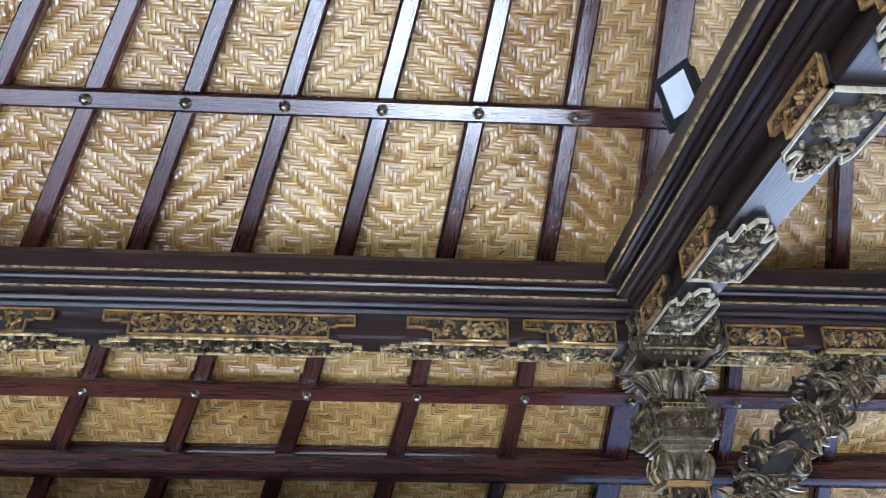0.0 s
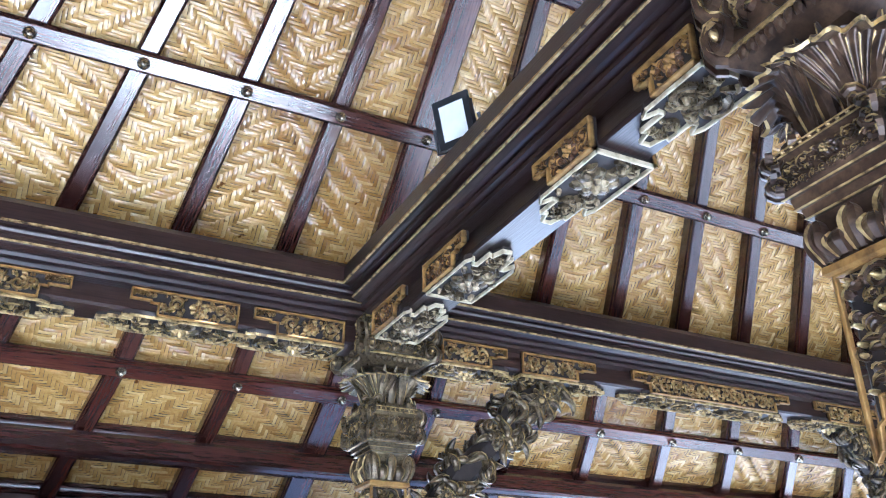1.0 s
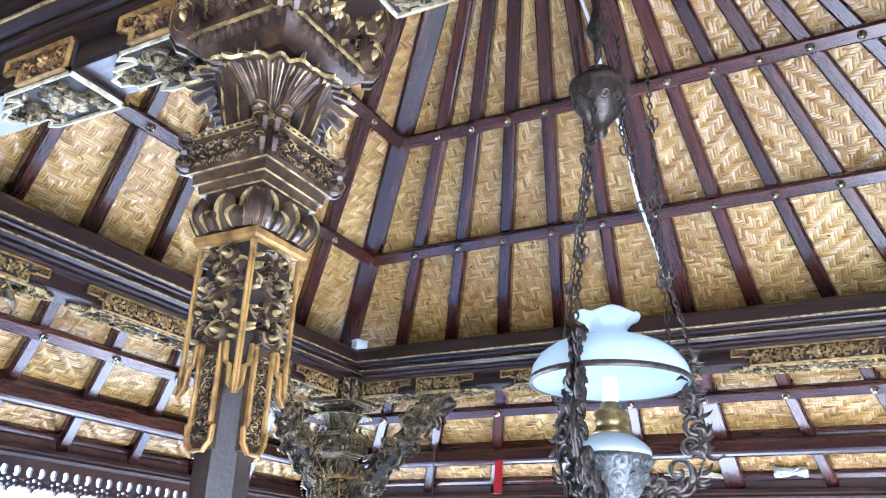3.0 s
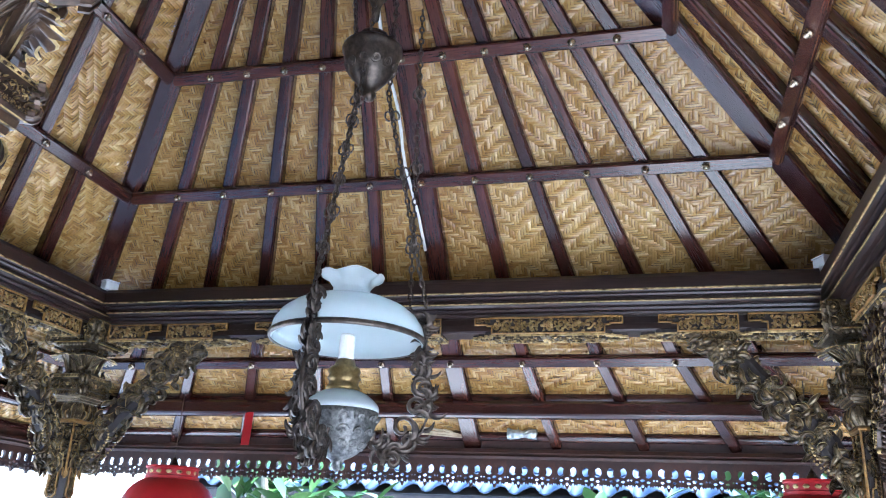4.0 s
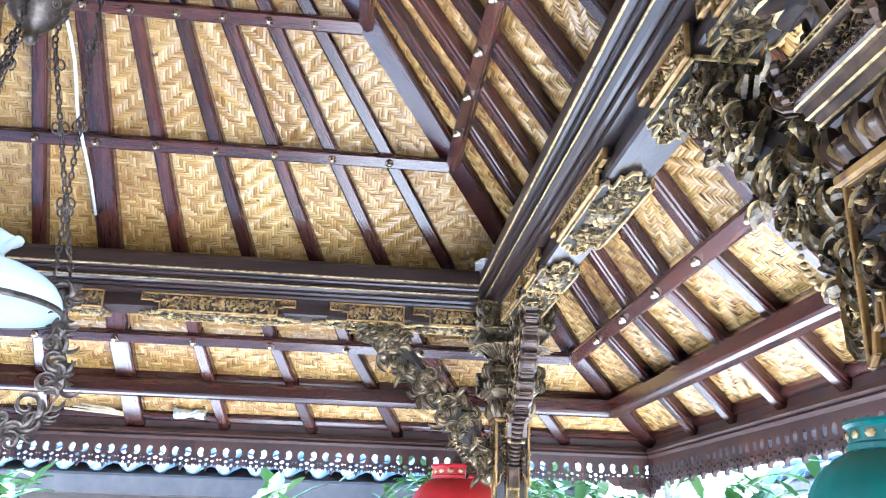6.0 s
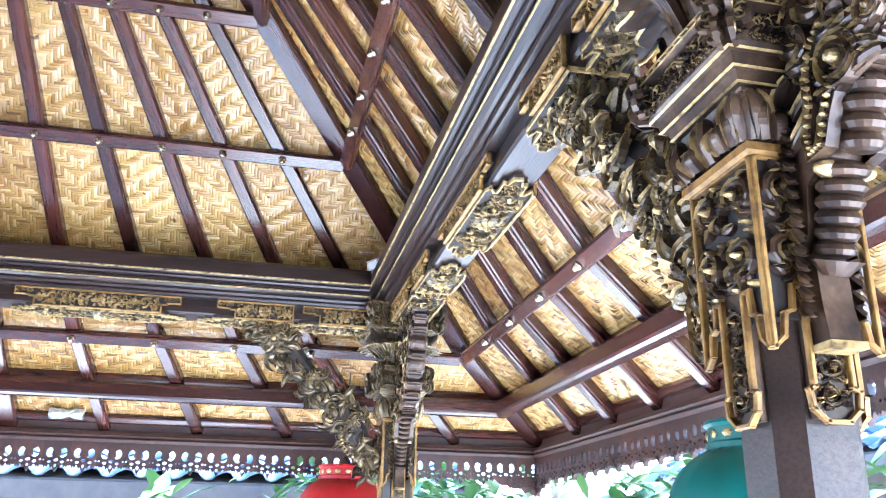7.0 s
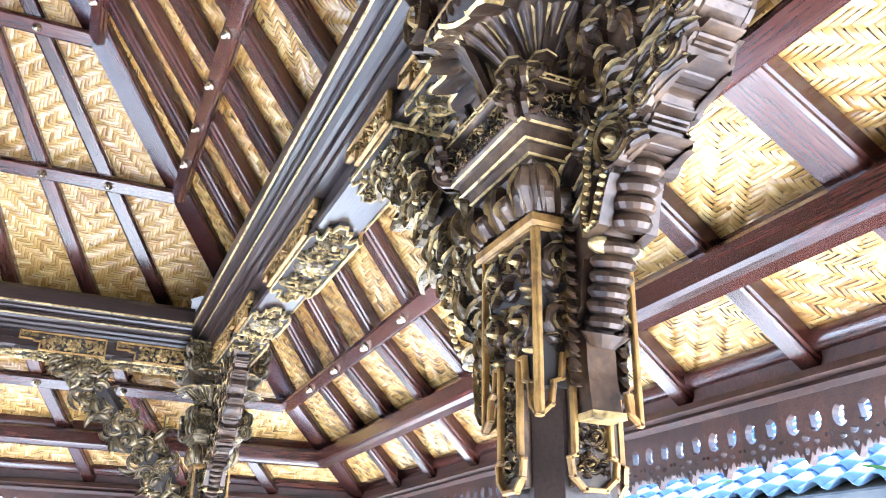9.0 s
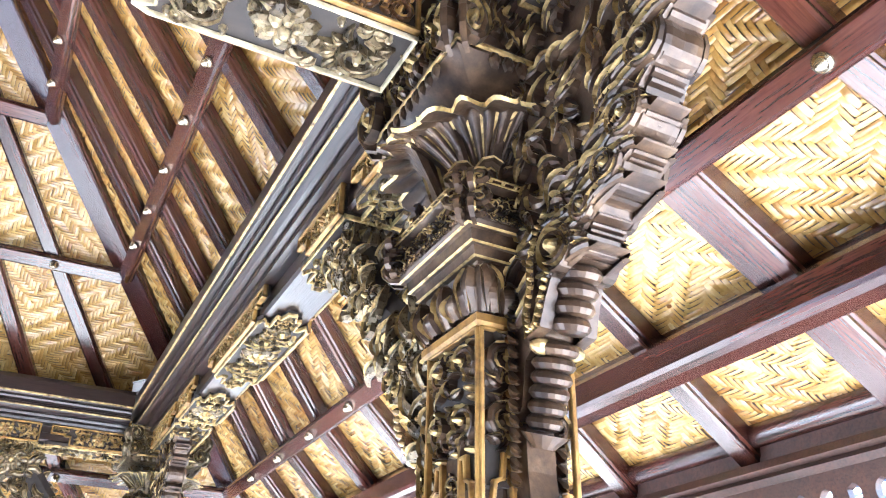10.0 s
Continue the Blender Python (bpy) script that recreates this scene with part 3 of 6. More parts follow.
# ---- fascia with a pierced and scalloped lower edge ----
def lace_unit():
    """One repeat of the pierced edge, 0.094 wide, hanging from z = 0 down."""
    w = 0.094
    edge = [(0, 0), (w, 0), (w, -0.093)]
    low = [(0.94, -.089), (0.90, -.099), (0.86, -.091), (0.80, -.098), (0.76, -.087), (0.70, -.091), (0.66, -.101), (0.60, -.093), (0.55, -.106), (0.50, -.114), (0.45, -.106), (0.40, -.093), (0.34, -.101), (0.30, -.091), (0.24, -.087), (0.20, -.098), (0.14, -.091), (0.10, -.099), (0.06, -.089), (0.0, -.093)]
    edge += [(x * w, z) for x, z in low]

    def crescent(cx, cz, r, face):
        out = []
        for j in range(10):
            a = math.pi * (0.55 + 1.25 * j / 9) * 1.0
            out.append((cx + face * r * math.cos(a), cz + 1.25 * r * math.sin(a)))
        out.append((cx + face * r * 0.42, cz - 0.75 * r))
        out.append((cx + face * r * 0.5, cz + 0.1 * r))
        out.append((cx + face * r * 0.62, cz + 0.75 * r))
        return out

    def disc(cx, cz, r, q=1.0):
        return [(cx + r * math.cos(2 * math.pi * j / 8), cz + q * r * math.sin(2 * math.pi * j / 8)) for j in range(8)]

    holes = [crescent(0.27 * w, -0.046, 0.0145, 1), crescent(0.73 * w, -0.046, 0.0145, -1), disc(0.5 * w, -0.072, 0.0085, 0.7), disc(0.06 * w, -0.072, 0.0035), disc(0.94 * w, -0.072, 0.0035), disc(0.27 * w, -0.0785, 0.007, 0.7), disc(0.73 * w, -0.0785, 0.007, 0.7), disc(0.5 * w, -0.092, 0.0055, 1.2)]
    bm = bmesh.new()
    for loop in [edge] + holes:
        vs = [bm.verts.new((x, 0, z)) for x, z in loop]
        for i, p in enumerate(vs):
            bm.edges.new((p, vs[(i + 1) % len(vs)]))
    bmesh.ops.triangle_fill(bm, use_beauty=True, use_dissolve=False, edges=bm.edges[:])
    geom = bmesh.ops.extrude_face_region(bm, geom=bm.faces[:])
    bmesh.ops.translate(bm, vec=(0, 0.014, 0), verts=[x for x in geom["geom"] if isinstance(x, bmesh.types.BMVert)])
    bmesh.ops.recalc_face_normals(bm, faces=bm.faces)
    me = bpy.data.meshes.new("pierced_board")
    bm.to_mesh(me)
    bm.free()
    me.materials.append(FASCIA)
    return me


LACE = lace_unit()
ZF = 1.93
for word in ("north", "east", "south", "west"):
    (ox, oy), (dx, dy), (sx, sy), half = SIDES[word][:4]
    root = thing("fascia_" + word, "dark carved eave board with a pierced scalloped edge", "fascia", kind="structure")
    mb = Mesh()
    prof = [(EAVE - 0.02, ZF - 0.012), (EAVE - 0.026, ZF - 0.002), (EAVE - 0.02, ZF + 0.006), (EAVE - 0.03, ZF + 0.012), (EAVE - 0.024, ZF + 0.026), (EAVE + 0.03, ZF + 0.034), (EAVE + 0.03, ZF - 0.012)]
    mb.loft([[(ox + dx * o + sx * s * (half + o), oy + dy * o + sy * s * (half + o), z) for o, z in prof] for s in (-1, 1)])
    mb.make("moulding", [FASCIA], root)
    mb = Mesh()   # backing that closes the eave above the moulding
    prof = [(EAVE + 0.004, ZF + 0.028), (EAVE + 0.004, ZF + 0.11), (EAVE + 0.026, ZF + 0.11), (EAVE + 0.026, ZF + 0.028)]
    mb.loft([[(ox + dx * o + sx * s * (half + o), oy + dy * o + sy * s * (half + o), z) for o, z in prof] for s in (-1, 1)])
    mb.make("backing", [FASCIA], root)
    span = 2 * (half + EAVE)
    count = int(round((span - 0.004) / 0.094))
    stretch = span / (count * 0.094)
    ang = math.atan2(sy, sx)
    for i in range(count):
        s = -span / 2 + i * span / count
        m = Matrix.Translation((ox + dx * (EAVE - 0.004) + sx * s, oy + dy * (EAVE - 0.004) + sy * s, ZF - 0.008)) @ Matrix.Rotation(ang, 4, "Z") @ Matrix.Diagonal((stretch, 1, 1.0, 1))
        shared("pierced_board", LACE, root, m)
    if word in ("east", "south"):   # larger corner piece of carving
        end = (half + EAVE) * (-1 if word == "east" else 1)
        mb = Mesh()
        sgn = 1 if word == "east" else -1
        base = np.array((ox + dx * (EAVE - 0.012) + sx * end, oy + dy * (EAVE - 0.012) + sy * end, ZF))
        u = np.array((sx * sgn, sy * sgn, 0.0))
        poly = [(0, -0.085), (0, -0.165), (0.015, -0.152), (0.03, -0.16), (0.045, -0.145), (0.065, -0.149), (0.08, -0.132), (0.11, -0.135), (0.13, -0.12), (0.16, -0.122), (0.18, -0.108), (0.2, -0.085)]
        mb.prism(poly, base, u, (0, 0, 1), (-dx, -dy, 0), 0.008)
        rng = random.Random(5)
        carve(mb, base + u * 0.08 + np.array((-dx * 0.008, -dy * 0.008, -0.112)), u, (0, 0, 1), (-dx, -dy, 0), 0.13, 0.05, rng, 0.004)
        mb.make("corner_carving", [FASCIA, FASCIA], root)


# ---- ring beam, cross beam and their carved sleeves ----
PROFILE = [(0.040, 2.238), (0.045, 2.243), (0.045, 2.262), (0.038, 2.264), (0.038, 2.284), (0.064, 2.286), (0.066, 2.2925), (0.0625, 2.2935), (0.0625, 2.2965), (0.075, 2.298), (0.0775, 2.304), (0.074, 2.3055), (0.074, 2.3085), (0.086, 2.310), (0.094, 2.314), (0.0965, 2.3165), (0.0965, 2.326), (0.0915, 2.328), (0.0915, 2.332), (0.103, 2.334), (0.106, 2.3385), (0.102, 2.340), (0.102, 2.3425), (0.114, 2.344), (0.120, 2.348), (0.120, 2.386), (0.110, 2.40)]


def beam(name, a, b, parent):
    """A moulded beam between two plan points, with gilt lines along its ledges."""
    a, b = Vector((*a, 0.0)), Vector((*b, 0.0))
    e = (b - a).length / 2
    prof = [(-x, z) for x, z in PROFILE] + [(x, z) for x, z in reversed(PROFILE)]
    mb = Mesh()
    mb.loft([[(q, x, z) for x, z in prof] for q in (-e, e)])
    ob = mb.make(name, [BEAM], parent)
    ob.matrix_local = Matrix.Translation((a + b) / 2) @ Matrix.Rotation(math.atan2(b.y - a.y, b.x - a.x), 4, "Z")
    for sg in (-1, 1):
        for x, z, w in ((0.120, 2.349, 0.0027), (0.0968, 2.3185, 0.0025)):
            g = Mesh()
            c = [(x - 0.002, z - w), (x + 0.0022, z - w * 0.7), (x + 0.0026, z + w * 0.6), (x, z + w)]
            g.loft([[(q, sg * y, zz) for y, zz in c] for q in (-e, e)])
            g.make("gilt_line", [GOLD], ob)
    return ob


def sleeve(parent, axis, line, c0, c1, seed, ends, warm=False, pale=False):
    """Carved boards on both sides of a beam and a plate below it, from c0 to c1 along the axis.
    ends: which of the two ends (-1, 1) run out into a tongue."""
    rng = random.Random(seed)
    along = np.array((1.0, 0, 0) if axis == "x" else (0, 1.0, 0))
    cross = np.array((0, 1.0, 0) if axis == "x" else (1.0, 0, 0))
    mid, L = (c0 + c1) / 2, (c1 - c0) / 2
    o = along * mid + cross * line
    zc = np.array((0, 0, 1.0))
    h0, h1, h2 = 2.230, 2.259, 2.285
    tip = min(0.055, L * 0.5)
    edge = {q: L - tip if q in ends else L for q in (-1, 1)}

    def side_end(q):
        if q not in ends:
            return [(q * L, h0), (q * L, h2)]
        return [(q * edge[q], h0), (q * edge[q], h1 - 0.004), (q * (edge[q] + 0.016), h1 - 0.004), (q * (edge[q] + 0.016), h1 + 0.005), (q * L, h1 + 0.005), (q * L, h2)]

    for sg in (-1, 1):
        nn = cross * sg
        face = o + nn * 0.044
        poly = side_end(1) + list(reversed(side_end(-1)))
        mb = Mesh()
        # backing in near-black, its colour standing for shade behind the scrollwork
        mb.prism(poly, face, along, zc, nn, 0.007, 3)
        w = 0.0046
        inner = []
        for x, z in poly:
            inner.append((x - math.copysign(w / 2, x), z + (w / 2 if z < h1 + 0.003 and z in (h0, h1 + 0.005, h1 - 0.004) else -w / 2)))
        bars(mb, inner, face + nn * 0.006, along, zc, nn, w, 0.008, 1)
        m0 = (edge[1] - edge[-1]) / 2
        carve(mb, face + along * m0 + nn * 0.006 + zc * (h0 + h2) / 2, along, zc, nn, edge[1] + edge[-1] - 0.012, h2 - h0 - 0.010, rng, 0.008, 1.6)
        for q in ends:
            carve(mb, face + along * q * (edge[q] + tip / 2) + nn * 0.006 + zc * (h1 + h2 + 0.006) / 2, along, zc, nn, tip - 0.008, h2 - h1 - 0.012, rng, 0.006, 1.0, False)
        mb.make("carved_board", [WARMWOOD if warm else GOLD, OCHRE, CREAM, RECESS_SHADE], parent, "pierced gilt scrollwork board")
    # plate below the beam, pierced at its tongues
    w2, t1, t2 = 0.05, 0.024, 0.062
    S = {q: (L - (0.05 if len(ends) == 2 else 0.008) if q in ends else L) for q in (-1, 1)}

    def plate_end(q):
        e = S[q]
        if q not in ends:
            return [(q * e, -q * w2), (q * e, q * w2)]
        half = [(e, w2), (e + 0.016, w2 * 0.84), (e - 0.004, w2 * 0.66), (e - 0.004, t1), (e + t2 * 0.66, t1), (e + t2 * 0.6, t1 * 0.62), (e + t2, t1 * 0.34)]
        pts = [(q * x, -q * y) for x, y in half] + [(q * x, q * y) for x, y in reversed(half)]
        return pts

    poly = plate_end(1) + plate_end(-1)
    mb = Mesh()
    # plate ground coloured as the shade between the raised leaves
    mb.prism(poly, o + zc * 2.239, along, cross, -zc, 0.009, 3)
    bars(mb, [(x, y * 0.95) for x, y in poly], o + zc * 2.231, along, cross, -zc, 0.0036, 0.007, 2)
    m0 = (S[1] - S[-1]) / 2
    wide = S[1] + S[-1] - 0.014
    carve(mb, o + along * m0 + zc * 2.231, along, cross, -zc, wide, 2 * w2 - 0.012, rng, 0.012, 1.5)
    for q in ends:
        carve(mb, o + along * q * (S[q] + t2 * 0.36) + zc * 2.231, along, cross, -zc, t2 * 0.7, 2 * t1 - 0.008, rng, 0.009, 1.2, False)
    mb.make("carved_plate", [BRONZE, PALEGOLD if warm else GOLD, CREAM if pale else GOLD, RECESS_SHADE], parent, "pierced floral plate with pale gilt borders")


def sleeves(parent, axis, line, spans, seed, posts, warm=False, pale=False):
    """Long pieces have a tongue at both ends, short ones at the end away from the nearest post."""
    for i, (c0, c1) in enumerate(spans):
        m = (c0 + c1) / 2
        near = min(posts, key=lambda p: abs(p - m))
        sleeve(parent, axis, line, c0, c1, seed + i, (-1, 1) if c1 - c0 > 0.4 else ((1,) if m > near else (-1,)), warm, pale)


north_spans = [(-0.93, -0.72), (-0.62, -0.088), (0.021, 0.241), (0.272, 0.477), (0.718, 0.895), (0.936, 1.155), (1.271, 1.829), (1.934, 2.13), (2.165, 2.41)]
east_half = [(-0.794, -0.583), (-0.557, -0.322), (-0.217, 0.254)]
east_spans = east_half + [(0.365, 0.448)] + [(2 * YM - b, 2 * YM - a) for a, b in east_half]
south_spans = [(0.68, 0.86), (0.90, 1.10), (1.294, 1.725), (1.86, 2.05), (2.09, 2.40), (-0.4, -0.1), (0.1, 0.42)]
cross_spans = [(-0.79, -0.52), (-0.38, 0.0), (0.05, 0.29), (0.57, 0.679), (0.776, 0.925), (1.156, 1.322), (1.42, 1.58)]
beam_n = thing("beam_north", "dark moulded beam with gilt lines and carved sleeves", "beam", kind="structure")
beam("moulded_beam", (BX0, BY1), (BX1, BY1), beam_n)
sleeves(beam_n, "x", BY1, north_spans, 10, (BX0, 0.598, BX1))
beam_s = thing("beam_south", "dark moulded beam with gilt lines and carved sleeves", "beam", kind="structure")
beam("moulded_beam", (BX0, BY0), (BX1, BY0), beam_s)
sleeves(beam_s, "x", BY0, south_spans, 30, (BX0, 0.551, BX1))
beam_e = thing("beam_east", "dark moulded beam with gilt lines and carved sleeves", "beam", kind="structure")
beam("moulded_beam", (BX1, BY0 + 0.121), (BX1, BY1 - 0.121), beam_e)
sleeves(beam_e, "y", BX1, east_spans, 50, (BY0, BY1))
beam_w = thing("beam_west", "dark moulded beam with gilt lines", "beam", kind="structure")
beam("moulded_beam", (BX0, BY0 + 0.121), (BX0, BY1 - 0.121), beam_w)
beam_c = thing("beam_cross", "dark moulded cross beam with gilt lines and carved sleeves", "beam", kind="structure")
beam("moulded_beam", (BXM, BY0 + 0.121), (BXM, BY1 - 0.121), beam_c)
sleeves(beam_c, "y", BXM, cross_spans, 70, (BY0, 0.442, BY1), True, True)


# ---- posts with gilt sleeves and tiered capitals ----
def ring4(h, z, c=0.0):
    """A square ring of half width h, its corners cut by c."""
    if c <= 0:
        return [(-h, -h, z), (h, -h, z), (h, h, z), (-h, h, z)]
    return [(-h + c, -h, z), (h - c, -h, z), (h, -h + c, z), (h, h - c, z), (h - c, h, z), (-h + c, h, z), (-h, h - c, z), (-h, -h + c, z)]


FACES = [((0, -1, 0), (1, 0, 0)), ((1, 0, 0), (0, 1, 0)), ((0, 1, 0), (-1, 0, 0)), ((-1, 0, 0), (0, -1, 0))]
CORNERS = [(-1, -1), (1, -1), (1, 1), (-1, 1)]


def acanthus(diag, r0, z0, height, reach, spread):
    """A fluted leaf that fans out and curls over, on the line of a corner."""
    mb = Mesh()
    d = np.array((diag[0], diag[1], 0.0)) / math.sqrt(2)
    s = np.array((-d[1], d[0], 0.0))
    nu, nv = 61, 11
    rings = []
    for iv in range(nv):
        f = iv / (nv - 1)
        row = []
        for iu in range(nu):
            g = -1 + 2 * iu / (nu - 1)
            lobe = 1.0 - 0.26 * abs(g) ** 2 + 0.16 * abs(math.cos(g * 3.5 * math.pi))
            ff = f * lobe
            wid = 0.12 + 0.88 * ff ** 0.9
            a = g * spread * wid
            out = r0 + reach * ff ** 1.7
            ridge = 0.0034 * math.cos(g * 10 * math.pi) * (0.4 + ff)
            droop = 0.3 * height * max(0.0, ff - 0.8) / 0.2
            lat = out * math.sin(a) * 1.35
            p = d * (out * math.cos(a) + ridge) + s * lat + np.array((0, 0, z0 + height * ff - droop - 0.10 * height * abs(g)))
            row.append(p)
        rings.append(row)
    v = [p for r in rings for p in r]
    f, m = [], []
    for i in range(nv - 1):
        for j in range(nu - 1):
            a = i * nu + j
            f.append((a, a + 1, a + 1 + nu, a + nu))
            m.append(1 if (i == nv - 2 and j % 3 == 0) or (j % 6 == 2 and 2 < i < nv - 2) else 0)
    back = [p - d * 0.004 - np.array((0, 0, 0.002)) for p in v]
    mb.add(v, f, m)
    mb.add(back, [tuple(reversed(q)) for q in f], 0)
    for i in range(nu - 1):
        a = (nv - 1) * nu + i
        mb.add([v[a], v[a + 1], back[a + 1], back[a]], [(0, 1, 2, 3)], 1)
    return mb


TIERS = (1.972, 1.982, 2.045, 2.0811, 2.1411, 2.15, 2.2161, 2.306)   # heights of the capital's tiers before they are stretched


def post(at, hw, seed, tall=1.0, foot=0.0, group="carved posts", CARVED=CARVED, tiers=(0, 0.03, 0.17, 0.28, 0.43, 0.47, 0.77), head=2.05):
    """A post: octagonal shaft, carved sleeve with gilt frames, leaf collar, cornice, box, leaves and head block."""
    rng = random.Random(seed)
    root = thing("carved_post", "dark post with gilt carved sleeve and leafy capital under the beam", "post", (at[0], at[1], 0), group)
    k = hw / 0.05
    shaft = Mesh()
    w = hw - 0.011
    shaft.loft([ring4(w, z, 0.018) for z in (0.0, 1.2, 1.66, 2.0)])
    shaft.make("shaft", [POSTWOOD], root, "plain dark octagonal shaft")
    core = Mesh()
    core.loft([ring4(hw - 0.006, z, 0.004) for z in (1.79, 1.965)])
    # stepped gilt feet of the corners and the hanging tongues
    for (nx, ny, _), (ux, uy, _) in FACES:
        n, u = np.array((nx, ny, 0.0)), np.array((ux, uy, 0.0))
        o = n * (hw - 0.006)
        zc = np.array((0, 0, 1.0))
        e = hw - 0.001
        outer = [(-e, 1.757), (-e, 1.968), (e, 1.968), (e, 1.757), (e * 0.80, 1.768), (e * 0.74, 1.792), (e * 0.58, 1.797), (e * 0.54, 1.822), (e * 0.36, 1.822), (e * 0.36, 1.72), (e * 0.46, 1.716), (e * 0.42, 1.698), (e * 0.2, 1.686), (-e * 0.2, 1.686), (-e * 0.42, 1.698), (-e * 0.46, 1.716), (-e * 0.36, 1.72), (-e * 0.36, 1.822), (-e * 0.54, 1.822), (-e * 0.58, 1.797), (-e * 0.74, 1.792), (-e * 0.80, 1.768)]
        frame = Mesh()
        ins = []
        for px, pz in outer:
            ins.append((px * 0.955, pz - 0.002 if pz > 1.96 else pz + 0.001))
        bars(frame, ins, o + n * 0.003, u, zc, n, 0.0046 * k, 0.0045, 0)
        frame.make("gilt_frame", [OCHRE], root, "ochre gilt stepped frame")
        panel = Mesh()
        panel.prism([(-e * 0.36, 1.69), (e * 0.36, 1.69), (e * 0.36, 1.83), (-e * 0.36, 1.83)], n * (hw - 0.012), u, zc, n, 0.007, 0)
        carve(panel, o + zc * 1.928, u, zc, n, 2 * e - 0.012, 0.072, rng, 0.011, 1.5, False)
        carve(panel, o + zc * 1.858, u, zc, n, 2 * e - 0.012, 0.072, rng, 0.011, 1.5, False)
        carve(panel, n * (hw - 0.005) + zc * 1.755, u, zc, n, e * 0.6, 0.115, rng, 0.005, 1.0, False)
        panel.make("carved_panel", [CARVED, GOLD], root, "dark carved foliage panel")
    # core coloured dark for the shade behind the sleeve's carving
    core.make("sleeve_core", [RECESS_SHADE], root)
    # rim over the sleeve
    rim = Mesh()
    rim.loft([ring4(hw + 0.001, 1.966), ring4(hw + 0.005, 1.970), ring4(hw + 0.005, 1.978), ring4(hw - 0.002, 1.982)])
    rim.make("gilt_rim", [OCHRE], root)
    # collar of upright petals
    col = Mesh()
    col.loft([ring4(hw * 0.84, 1.98), ring4(hw * 0.92, 2.0), ring4(hw * 0.95, 2.03), ring4(hw * 1.0, 2.045)], True, True, 0)
    for (nx, ny, _), (ux, uy, _) in FACES:
        n, u = np.array((nx, ny, 0.0)), np.array((ux, uy, 0.0))
        for j in range(5):
            tall_one = j % 2 == 0
            x = (j - 2) * hw * 0.43
            path, ws = [], []
            for i in range(10):
                s = i / 9
                out = hw * ((0.96 if tall_one else 1.02) + 0.13 * math.sin(math.pi * (0.1 + 0.72 * s)) + (0.10 if tall_one else 0.05) * s ** 2)
                path.append(n * out + u * x * (1 + 0.12 * s) + np.array((0, 0, 1.981 + (0.062 if tall_one else 0.036) * s)))
                ws.append(hw * 0.25 * min(1.0, 0.62 + 0.8 * s) * math.sqrt(max(0.0, 1 - max(0.0, (s - 0.66) / 0.36) ** 2)) + 0.0004)
            col.ribbon(path, ws, 0.012, n)
    for cx, cy in CORNERS:
        d = np.array((cx, cy, 0.0)) / math.sqrt(2)
        sd = np.array((-d[1], d[0], 0))
        for q in (-1, 0, 1):
            path = [d * hw * (1.34 + 0.16 * math.sin(math.pi * i / 7) + 0.16 * (i / 7) ** 2.6 - 0.1 * abs(q)) + sd * q * hw * 0.2 * (1 + 0.4 * i / 7) + np.array((0, 0, 1.981 + (0.062 - 0.014 * abs(q)) * i / 7)) for i in range(8)]
            col.ribbon(path, [hw * 0.16 * math.sqrt(max(0.0, 1 - max(0.0, (i / 7 - 0.6) / 0.42) ** 2)) + 0.0004 for i in range(8)], 0.009, d)
    col.make("petal_collar", [CARVED, GOLD], root, "collar of carved upright petals")
    # cornice of stepped bands
    cor = Mesh()
    z = 2.045
    bands = ((1.0, 0.006, 0), (1.16, 0.0012, 1), (1.17, 0.010, 0), (1.3, 0.0012, 1), (1.31, 0.012, 0), (1.46, 0.0012, 1), (1.47, 0.0045, 0))
    rings, tone = [], []
    for h, dz, mat in bands:
        rings += [ring4(hw * h, z), ring4(hw * (h + 0.05), z + dz)]
        tone += [mat] * 4 + [0] * 4
        z += dz
    cor.loft(rings)
    cor.m = tone[:len(cor.f) - 2] + [0, 0]
    cor.make("cornice", [CARVED, GOLD], root, "stepped dark cornice with gilt edges")
    # box with curled corners
    bx = Mesh()
    zb = z
    bx.loft([ring4(hw * 1.5, zb), ring4(hw * 1.56, zb + 0.012), ring4(hw * 1.42, zb + 0.016), ring4(hw * 1.42, zb + 0.044), ring4(hw * 1.6, zb + 0.048), ring4(hw * 1.6, zb + 0.058), ring4(hw * 1.2, zb + 0.062)], True, True, 0)
    for (nx, ny, _), (ux, uy, _) in FACES:
        n, u = np.array((nx, ny, 0.0)), np.array((ux, uy, 0.0))
        zc = np.array((0, 0, 1.0))
        carve(bx, n * hw * 1.42 + zc * (zb + 0.030), u, zc, n, hw * 2.6, 0.026, rng, 0.006, 1.0)
        carve(bx, n * hw * 1.53 + zc * (zb + 0.006), u, zc, n, hw * 2.8, 0.012, rng, 0.003, 0.4, False)
        bars(bx, [(-hw * 1.57, zb + 0.0495), (hw * 1.57, zb + 0.0495), (hw * 1.57, zb + 0.0565), (-hw * 1.57, zb + 0.0565)], n * hw * 1.6, u, zc, n, 0.0018, 0.0018, 1)
        for j in range(11):
            bx.dome(n * hw * 1.6 + u * hw * 0.27 * (j - 5) + zc * (zb + 0.053), u, zc, n, 0.0024, 0.0024, 0.003, 6, 1)
